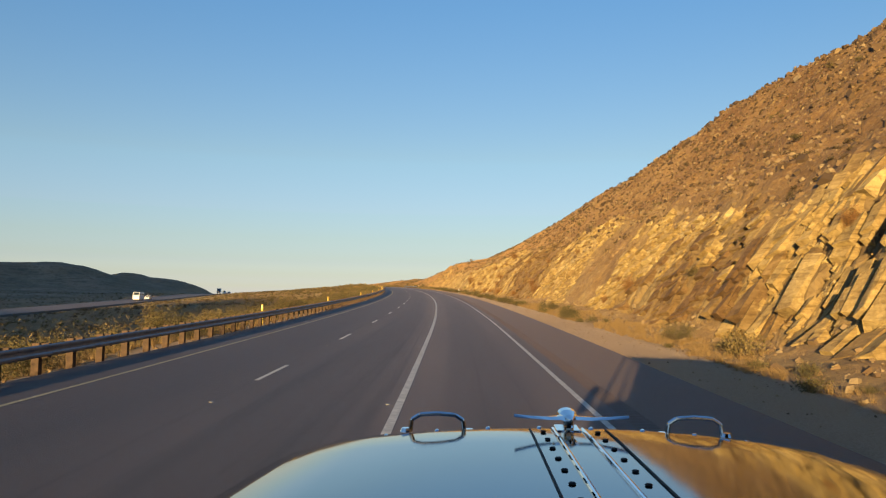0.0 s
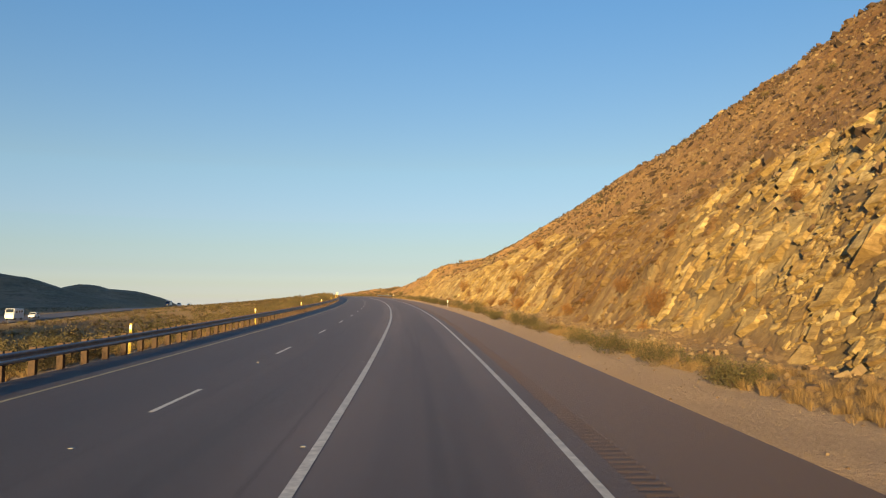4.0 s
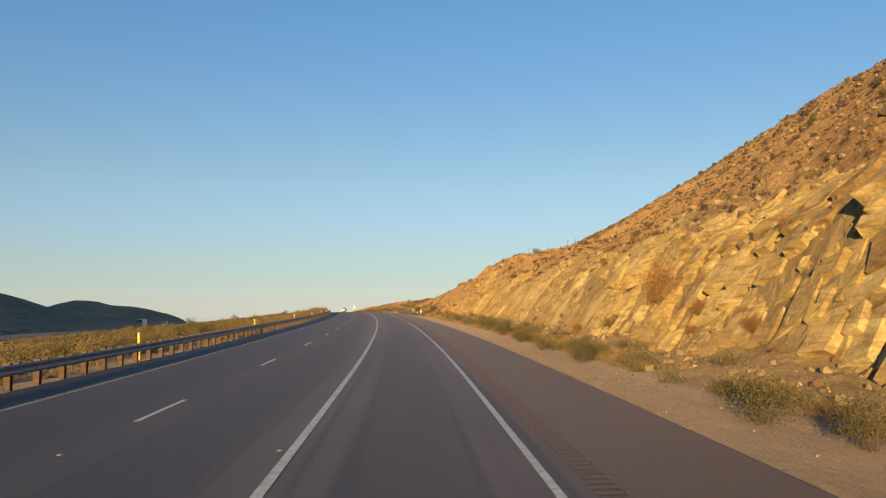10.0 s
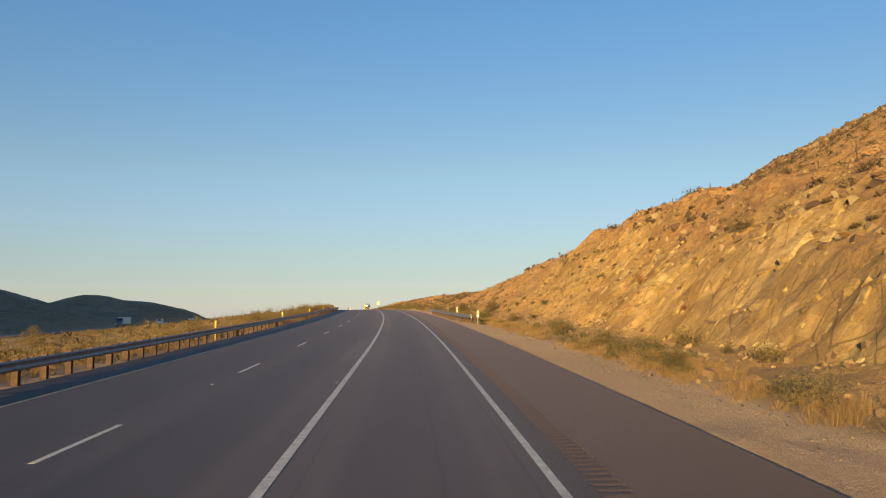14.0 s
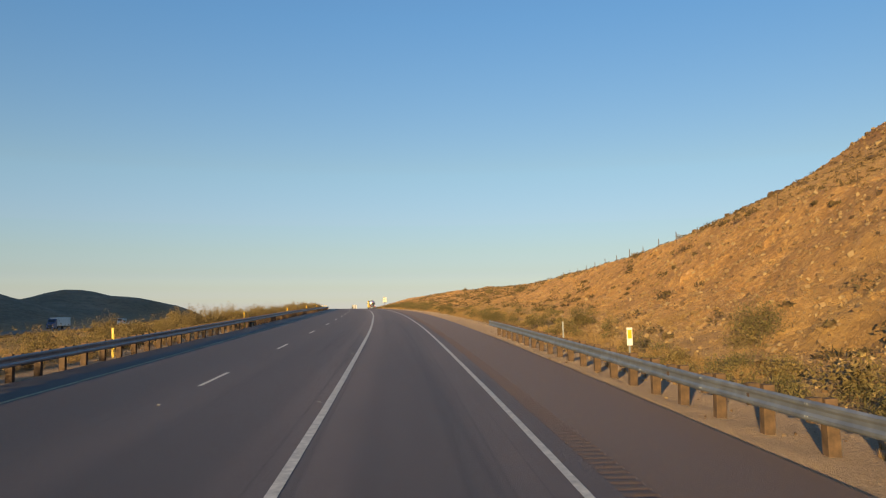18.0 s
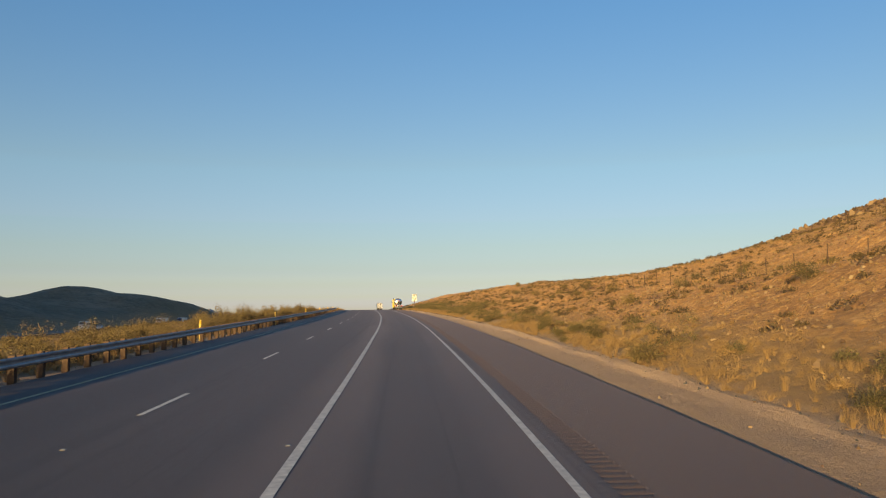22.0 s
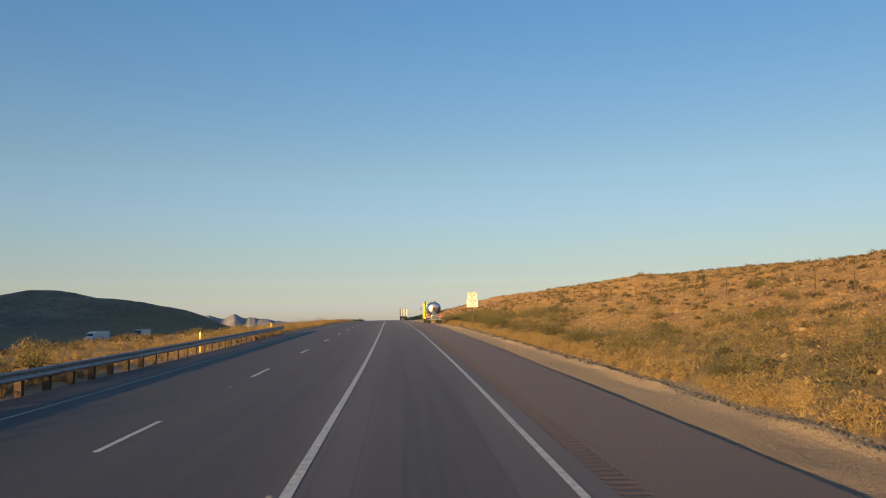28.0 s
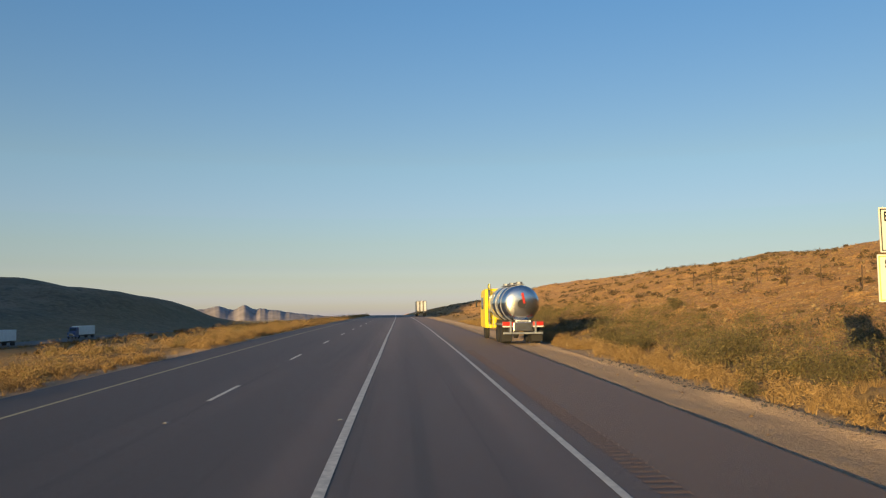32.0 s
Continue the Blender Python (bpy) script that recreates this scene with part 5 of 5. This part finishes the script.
shrublets("verge_brush", "olive and brown brush along the foot of the hill",
          [(150, 225, 400, 9.9, 12.0, 1.0, 0.35, 0.95, 453), (70, 60, 225, 9.8, 11.2, 1.0, 0.3, 0.7, 454), (110, 395, 560, 11.2, 15.5, 1.2, 0.4, 0.9, 451), (430, 560, 740, 12.4, 21.0, 1.2, 0.8, 1.7, 452), (95, 520, 720, 11.4, 13.6, 1.0, 0.6, 1.3, 455)], GREEN, 340, 1.0, 1.0, 2.8, 0.02)

def block_material(name, tints):
    m, n, l, b = material(name, 0.9)
    v = coords(n, l)
    g = n.new("ShaderNodeNewGeometry")
    c = ramp(n, l, g.outputs["Random Per Island"], [(k / (len(tints) - 1), t) for k, t in enumerate(tints)])
    seams = speckle(n, l, coords(n, l, "Object", (0.5, 0.5, 5.0), (0.14, 0.05, 0)), 1.0, 6, 0.7)
    c = blend(n, l, 1.0, c, ramp(n, l, seams, [(0.33, (0.55, 0.5, 0.42)), (0.5, (0.98,) * 3), (0.68, (1.15, 1.15, 1.12))]), "MULTIPLY")
    patch = speckle(n, l, v, 0.5, 5, 0.65)
    c = blend(n, l, ramp(n, l, patch, [(0.52, (0, 0, 0)), (0.68, (0.6,) * 3)]), c, (0.21, 0.135, 0.055))
    grain = speckle(n, l, v, 7.0, 6, 0.7)
    c = blend(n, l, ramp(n, l, grain, [(0.54, (0, 0, 0)), (0.7, (0.5,) * 3)]), c, (0.16, 0.1, 0.045))
    facets = 0.0
    for scale, lo, hi in ((0.9, 0.84, 1.16), (2.4, 0.86, 1.12), (7.0, 0.88, 1.08)):
        cell = n.new("ShaderNodeTexVoronoi")
        cell.inputs["Scale"].default_value, cell.inputs["Randomness"].default_value = scale, 1.0
        l.new(coords(n, l, "Object", (1.0, 1.0, 1.5), (0.5, 0.25, 0)), cell.inputs["Vector"])
        tone = n.new("ShaderNodeSeparateColor")
        l.new(cell.outputs["Color"], tone.inputs[0])
        c = blend(n, l, 1.0, c, ramp(n, l, tone.outputs[0], [(0.0, (lo, lo * 0.96, lo * 0.9)), (1.0, (hi,) * 3)]), "MULTIPLY")
        facets = calc(n, l, "ADD", facets, calc(n, l, "MULTIPLY", tone.outputs[1], 0.75 / scale))
    l.new(c, b.inputs["Base Color"])
    h = calc(n, l, "ADD", calc(n, l, "MULTIPLY", grain, 0.5), calc(n, l, "MULTIPLY", seams, 0.5))
    h = calc(n, l, "ADD", h, facets)
    h = calc(n, l, "ADD", h, calc(n, l, "MULTIPLY", speckle(n, l, v, 2.2, 5, 0.7), 0.9))
    relief(n, l, b, h, 1.0, 0.16)
    b.inputs["Diffuse Roughness"].default_value = 0.8
    return m


PALE_ROCK = block_material("pale_ochre_rock", [(0.27, 0.185, 0.066), (0.4, 0.298, 0.115), (0.49, 0.39, 0.19), (0.34, 0.243, 0.09), (0.45, 0.34, 0.145), (0.23, 0.147, 0.055), (0.39, 0.287, 0.112)])
RUSTY_ROCK = block_material("iron_stained_rock", [(0.11, 0.064, 0.026), (0.17, 0.1, 0.04), (0.26, 0.18, 0.075), (0.13, 0.078, 0.032)])


CUBE = np.array([[x, y, z] for x in (-1, 1) for y in (-1, 1) for z in (-1, 1)], float)
CUBE_F = np.array([[0, 1, 3, 2], [4, 6, 7, 5], [0, 4, 5, 1], [2, 3, 7, 6], [0, 2, 6, 4], [1, 5, 7, 3]])


def stones(name, label, parts, mat):
    vs = []
    for n, s0, s1, l0, l1, power, lo, hi, seed in parts:
        g, s, lat, p = scatter(n, s0, s1, l0, l1, seed, power)
        size = lo + (hi - lo) * g.random(n) ** 3
        v = CUBE[None] * g.uniform(0.45, 1.0, (n, 8, 3)) * g.uniform(0.5, 1.0, (n, 1, 3))
        a = g.normal(size=(n, 3, 3))
        q = np.linalg.qr(a)[0]
        vs.append(np.einsum("nij,nkj->nki", q, v) * size[:, None, None] * 0.5 + p[:, None, :] + np.array([0, 0, 0.06]) * size[:, None, None])
    v = np.concatenate(vs)
    f = (CUBE_F[None] + 8 * np.arange(len(v))[:, None, None]).reshape(-1, 4)
    return tagged(new(name, soup(name, v, f, mat)), label, "rocks", kind="stuff")


STONE = leafy("weathered_stone", [(0.12, 0.07, 0.034), (0.2, 0.125, 0.06), (0.29, 0.195, 0.095), (0.36, 0.262, 0.138)], 0.9)
stones("hillside_rocks", "angular reddish-brown rocks strewn over the hillside",
       [(30000, 0, 350, TOE + 8, TOE + 76, 1.0, 0.14, 0.75, 301), (46000, 330, 720, TOE + 1.2, TOE + 74, 0.8, 0.07, 0.33, 302), (5000, 230, 680, TOE + 76, TOE + 190, 1.0, 0.5, 1.9, 306), (4000, 322, 400, TOE + 1, TOE + 20, 1.0, 0.08, 0.36, 305), (9000, 360, 530, TOE + 4, TOE + 62, 1.0, 0.08, 0.3, 307), (160, 0, 330, TOE + 55, TOE + 72, 1.0, 0.7, 2.0, 303), (2500, 0, 350, TOE + 0.4, TOE + 14, 1.0, 0.08, 0.4, 304)], STONE)
stones("crumbled_rock", "crumbled yellow rock on the slope above the guard rail",
       [(6000, 340, 402, TOE + 0.6, TOE + 19, 1.0, 0.05, 0.2, 321)], STONE)
stones("verge_stones", "loose stones and rubble on the gravel verge",
       [(5200, 0, 700, 7.0, 10.6, 0.6, 0.02, 0.11, 311), (3800, 0, 340, 9.8, 14.8, 0.7, 0.06, 0.45, 312), (1200, 0, 650, -9.5, -12, 1.0, 0.04, 0.2, 313)], STONE)

DARK_STONE = leafy("varnished_stone", [(0.06, 0.036, 0.019), (0.1, 0.062, 0.032), (0.16, 0.1, 0.052)], 0.9)
stones("varnished_rocks", "dark brown varnished rocks and ledges on the upper slope",
       [(8500, 0, 340, TOE + 11, TOE + 74, 0.9, 0.18, 1.0, 341), (6500, 250, 660, TOE + 60, TOE + 190, 1.0, 0.4, 1.7, 342), (3200, 350, 530, TOE + 6, TOE + 64, 0.9, 0.08, 0.32, 344), (900, 0, 330, TOE + 40, TOE + 73, 0.8, 0.7, 2.0, 343)], DARK_STONE)
TAR_LUMP = leafy("broken_asphalt", [(0.05, 0.045, 0.042), (0.09, 0.08, 0.075), (0.14, 0.125, 0.115)], 0.9)
stones("asphalt_rubble", "dark crumbs of old asphalt along the outer edge of the verge",
       [(6500, 505, 665, 9.0, 9.9, 1.0, 0.02, 0.11, 331), (700, 200, 505, 9.0, 10.0, 1.0, 0.03, 0.12, 332)], TAR_LUMP)


# ---- jointed blocks of the rock cut ----
def rock_blocks(name, label, parts, mat, stained, single=False):
    """Angular blocks set into the face along its joints: one axis up the leaning joints, one along the face, one out of it."""
    vs = []
    for n, s0, s1, d1, wide, tall, deep, proud, mess, seed in parts:
        g = np.random.default_rng(seed)
        s, d = g.uniform(s0, s1, n), 3.1 + (d1 - 2.0) * g.random(n)
        lat = TOE + d
        z, kinds = surface(s, lat)
        lumps = fbm(s / 9, d / 5, 97, 3)
        keep = (kinds["rock"] > 0.6) & ((kinds["stain"] > 0.5) == stained) & (lumps > -0.42)
        if wide > 0.4:
            for off in (-0.5, -0.2, 0.1):
                keep &= surface(s + off * wide, lat)[1]["crevice"] < 0.12
        s, lat, z, out = s[keep], lat[keep], z[keep], kinds["out"][keep]
        n = len(s)
        o = place(s, lat + out, z)
        steep = np.clip(hill_height(s, lat - TOE + 1.5) - hill_height(s, lat - TOE - 1.0), 1.5, 5.0) / 2.5
        up = place(s + 0.6, lat + 1.0, z + steep) - place(s, lat, z)
        along = place(s + 1, lat, z) - place(s, lat, z)
        up += 0.14 * mess * g.normal(size=(n, 3))
        along += 0.2 * mess * g.normal(size=(n, 3))
        up /= np.linalg.norm(up, axis=1, keepdims=True)
        nrm = np.cross(up, along)
        nrm /= np.linalg.norm(nrm, axis=1, keepdims=True)
        nrm = np.where(nrm[:, 2:] < 0, -nrm, nrm)
        along = np.cross(nrm, up)
        k = 0.34 + 1.5 * g.random((n, 1)) ** 2.4
        size = np.concatenate([wide * k * g.uniform(0.6, 1.3, (n, 1)), tall * k * g.uniform(0.5, 1.4, (n, 1)), deep * k ** 0.5 * g.uniform(0.7, 1.3, (n, 1))], 1) / 2
        v = CUBE[None] * (1 - (0.14 + 0.26 * mess) * g.random((n, 8, 3))) * 1.06 * size[:, None, :]
        axes = np.stack([along, up, nrm], 1)
        lift = (proud * g.uniform(-0.6, 1.0, (n, 1)) - 0.32 * deep) * nrm
        v = np.einsum("nki,nij->nkj", v, axes) + (o + lift)[:, None, :]
        if single and seed == 501:
            near = (s > 22) & (s < 46) & (lat < TOE + 10) & (np.cumsum((s > 22) & (s < 46) & (lat < TOE + 10)) <= 290)
            for q in v[near]:
                piece = new("rock_block", soup("rock_block", q - q.mean(0), CUBE_F, mat))
                piece.location, piece.parent = Vector(q.mean(0).tolist()), ground
            v = v[~near]
        vs.append(v)
    v = np.concatenate(vs)
    f = (CUBE_F[None] + 8 * np.arange(len(v))[:, None, None]).reshape(-1, 4)
    return tagged(new(name, soup(name, v, f, mat)), label, "rock", kind="stuff")


# count, from, to, depth of the zone, width, height and depth of a block, how far it stands out, disorder, seed
FACE = [(2600, -6, 48, 12.5, 0.55, 1.7, 0.75, 0.2, 0.65, 501), (2600, 42, 82, 11.5, 0.85, 0.55, 0.6, 0.14, 0.35, 502), (5200, 76, 114, 13, 0.42, 0.16, 0.3, 0.05, 0.4, 508),
        (2300, 106, 168, 14, 0.6, 0.75, 0.5, 0.08, 0.6, 503), (1600, 158, 250, 14, 1.1, 1.5, 0.7, 0.09, 0.45, 504),
        (420, 235, 355, 12, 0.7, 1.1, 0.5, 0.05, 0.4, 505), (4200, -6, 158, 14, 0.28, 0.3, 0.36, 0.1, 0.7, 506), (3000, 158, 252, 14, 0.3, 0.34, 0.36, 0.08, 0.7, 509), (2600, 245, 400, 14, 0.22, 0.24, 0.3, 0.06, 0.7, 507)]
rock_blocks("rock_face", "ochre and cream blocks of the blasted rock face", FACE, PALE_ROCK, False, True)
rock_blocks("stained_rock_face", "brown iron-stained blocks of the blasted rock face", FACE, RUSTY_ROCK, True)

# ---- wire fence on the hillside ----
fence = tagged(empty("wire_fence", road_pose(20, TOE + 19, ground_at(20, TOE + 19))), "low wire fence on thin steel posts across the hillside", "fence")
finv = fence.matrix_world.inverted()
fpost = mesh_of("fence_post", box(bmesh.new(), (0.06, 0.06, 1.6), (0, 0, 0.6), 0.008), POST_WOOD)
tops = []
for k in range(150):
    s = 20 + 4.6 * k
    lat = TOE + 19 + 1.5 * math.sin(s / 40)
    o = new("fence_post", fpost)
    o.parent = fence
    m = road_pose(s, lat, ground_at(s, lat), 0) @ pose(0, 0, 0, 4 * (hashed(k, 1, 1) - 0.5), 6 * (hashed(k, 2, 1) - 0.5), 0)
    o.matrix_basis = finv @ m
    tops.append(m)
for z in (0.5, 0.9, 1.25):
    path = np.array([[*(finv @ (m @ Vector((0, 0, z))))] for m in tops])[None]
    v, f = twigs(path, 0.004)
    w = new("wire", soup("wire", v, f, STEEL))
    w.parent = fence


# ---- front end of the camera's own truck, standing where the drive begins ----
HOOD = plain("polished_hood_metal", (0.2, 0.225, 0.25), 0.07, 1.0, 0.03, 0.8)
truck = tagged(empty("truck_front", road_pose(2.9, 1.385, 0.0, -1.0, True)), "truck front end with a mirror-polished metal hood and chrome ornament", "truck")


def hood_z(x, y):
    return 1.9 + 0.02 * (2.7 - y) - 0.075 * (abs(x) / 0.8) ** 2.4 - 0.03 * max(0, y - 2.45) ** 2 * 8


def hood_half(y):
    return 0.84 + 0.085 * (2.7 - y)


bm = bmesh.new()
ys = [0.35, 0.8, 1.2, 1.6, 2.0, 2.35, 2.55, 2.66, 2.71]
fr = [-1.04, -1.03, -1.0, -0.94, -0.85, -0.7, -0.5, -0.3, -0.14, 0, 0.14, 0.3, 0.5, 0.7, 0.85, 0.94, 1.0, 1.03, 1.04]
grid = []
for y in ys:
    w = hood_half(y)
    row = []
    for f in fr:
        x = f * w
        z = hood_z(min(1, abs(f)) * 0.8, y)
        if abs(f) > 1:
            z -= {1.03: 0.07, 1.04: 0.6}[abs(f)]
        elif abs(f) > 0.93:
            z -= 0.012
        row.append(bm.verts.new((x, y, z)))
    grid.append(row)
for p, q in zip(grid, grid[1:]):
    for k in range(len(fr) - 1):
        bm.faces.new((p[k], p[k + 1], q[k + 1], q[k]))
low = [bm.verts.new((v.co.x, 2.73, 1.2)) for v in grid[-1]]
for k in range(len(fr) - 1):
    bm.faces.new((grid[-1][k], grid[-1][k + 1], low[k + 1], low[k]))
for f in bm.faces:
    f.smooth = True
bmesh.ops.recalc_face_normals(bm, faces=bm.faces)
hood = part("hood", bm, HOOD, truck, "mirror-polished hood")
hood.modifiers.new("thickness", "SOLIDIFY").thickness = 0.006
# raised centre strip with two rows of holes, and the joint on each side
for sx in (-1, 1):
    for x, w in ((0.045, 0.012), (0.115, 0.006)):
        bm = bmesh.new()
        for y0, y1 in zip(np.arange(0.4, 2.6, 0.2), np.arange(0.6, 2.8, 0.2)):
            a = Vector((sx * x, y0, hood_z(x, y0) + 0.002))
            b = Vector((sx * x, y1, hood_z(x, y1) + 0.002))
            tube(bm, w * 0.5, w * 0.5, a, b, 8)
        part("trim_strip" if w > 0.01 else "hinge_joint", bm, CHROME if w > 0.01 else DARK, hood)
    for k, y in enumerate(np.arange(0.7, 2.62, 0.14)):
        part("vent_hole", lathe(bmesh.new(), [(0.006, -0.003), (0.009, 0.0), (0.006, 0.003)], (0, 0, 0), 12), DARK, hood).matrix_basis = pose(sx * 0.08, y, hood_z(0.08, y) + 0.002, 90, 0, 0)
    bm = bmesh.new()
    arc = [(-0.085, 0.0), (-0.08, 0.034), (-0.055, 0.05), (0, 0.054), (0.055, 0.05), (0.08, 0.034), (0.085, 0.0)]
    for (x0, z0), (x1, z1) in zip(arc, arc[1:]):
        tube(bm, 0.007, 0.007, (x0, 0, z0), (x1, 0, z1), 10)
    for x in (-0.098, 0.098):
        tube(bm, 0.02, 0.014, (x, 0, -0.004), (x, 0, 0.008), 12)
    part("hood_handle", bm, CHROME, hood, "chrome pull handle").matrix_basis = pose(sx * 0.4, 2.66, hood_z(0.4, 2.66))
bm = bmesh.new()
lathe(bm, [(0.004, -0.1), (0.016, -0.06), (0.027, -0.01), (0.029, 0.03), (0.02, 0.065), (0.005, 0.08)], (0, 0, 0.062), 16)
box(bm, (0.03, 0.07, 0.05), (0, 0.0, 0.025), 0.008)
box(bm, (0.07, 0.11, 0.012), (0, 0.0, 0.004), 0.004)
for sx in (-1, 1):
    rib = [(0.015, -0.045, 0.062, 0.085), (0.06, -0.05, 0.06, 0.07), (0.11, -0.07, 0.067, 0.045), (0.16, -0.092, 0.078, 0.02)]
    rings = []
    for x, y, z, chord in rib:
        rings.append([bm.verts.new((sx * x, y + dy * chord, z + dz)) for dy, dz in ((-0.5, 0.0), (-0.1, 0.008), (0.5, 0.002), (-0.1, -0.006))])
    for p, q in zip(rings, rings[1:]):
        for k in range(4):
            bm.faces.new((p[k], p[(k + 1) % 4], q[(k + 1) % 4], q[k]))
    bm.faces.new(rings[-1]), bm.faces.new(rings[0])
bmesh.ops.recalc_face_normals(bm, faces=bm.faces)
part("hood_ornament", bm, CHROME, hood, "winged chrome ornament").matrix_basis = pose(0, 2.6, hood_z(0, 2.6)) @ Matrix.Diagonal((1.05, 1, 0.7, 1))
for x in np.arange(-0.72, 0.73, 0.16):
    part("rivet", tube(bmesh.new(), 0.009, 0.006, (0, 0, 0), (0, 0, 0.005), 8), CHROME, hood).matrix_basis = pose(x, 2.66, hood_z(abs(x), 2.66))
# the cab round the driver, its windscreen folded away, and the long body behind it
bm = bmesh.new()
box(bm, (2.6, 2.55, 0.05), (0, -0.27, 3.5), 0.02)
box(bm, (2.6, 0.05, 2.6), (0, -1.52, 2.2), 0.02)
for sx in (-1, 1):
    box(bm, (0.06, 2.45, 1.1), (sx * 1.27, -0.28, 1.4), 0.02)
    for y in (-1.44, -0.5, 0.9):
        box(bm, (0.06, 0.1, 1.6), (sx * 1.27, y, 2.7), 0.02)
part("cab", bm, HOOD, truck)
part("load_box", box(bmesh.new(), (2.5, 13.5, 2.9), (0, -8.6, 2.4), 0.04), HOOD, truck)
for sx in (-1, 1):
    bm = bmesh.new()
    tube(bm, 0.02, 0.02, (sx * 1.22, 0.72, 2.3), (sx * 1.55, 0.78, 2.3), 8)
    tube(bm, 0.02, 0.02, (sx * 1.22, 0.72, 2.0), (sx * 1.55, 0.78, 2.0), 8)
    box(bm, (0.2, 0.06, 0.55), (sx * 1.6, 0.78, 2.15), 0.03)
    part("side_mirror", bm, CHROME, truck)
part("chassis", box(bmesh.new(), (0.9, 17.6, 0.3), (0, -6.3, 0.75), 0.03), DARK, truck)
part("grille", box(bmesh.new(), (1.1, 0.08, 0.9), (0, 2.74, 1.25), 0.03), CHROME, truck)
part("bumper", box(bmesh.new(), (2.4, 0.12, 0.36), (0, 3.0, 0.6), 0.04), CHROME, truck)
for sx in (-1, 1):
    bm = bmesh.new()
    extrude(bm, [(0.75, 0.75), (0.8, 1.05), (1.1, 1.28), (1.7, 1.34), (2.3, 1.28), (2.65, 1.05), (2.72, 0.75), (2.6, 0.75), (2.5, 1.0), (2.2, 1.16), (1.7, 1.22), (1.2, 1.16), (0.95, 1.0), (0.9, 0.75)], -0.22, 0.22)
    for v in bm.verts:
        v.co = Vector((v.co.y, v.co.x, v.co.z))
    bmesh.ops.recalc_face_normals(bm, faces=bm.faces)
    part("fender", bm, HOOD, truck).matrix_basis = pose(sx * 1.06, 0, 0)
    part("headlight", lathe(bmesh.new(), [(0.04, -0.14), (0.11, -0.05), (0.13, 0.05), (0.12, 0.08)], (sx * 0.98, 2.86, 1.12), 18), CHROME, truck)
    for y in (1.72, -4.2, -5.6, -13.0, -14.3):
        wheel(truck, sx * 1.04, y)
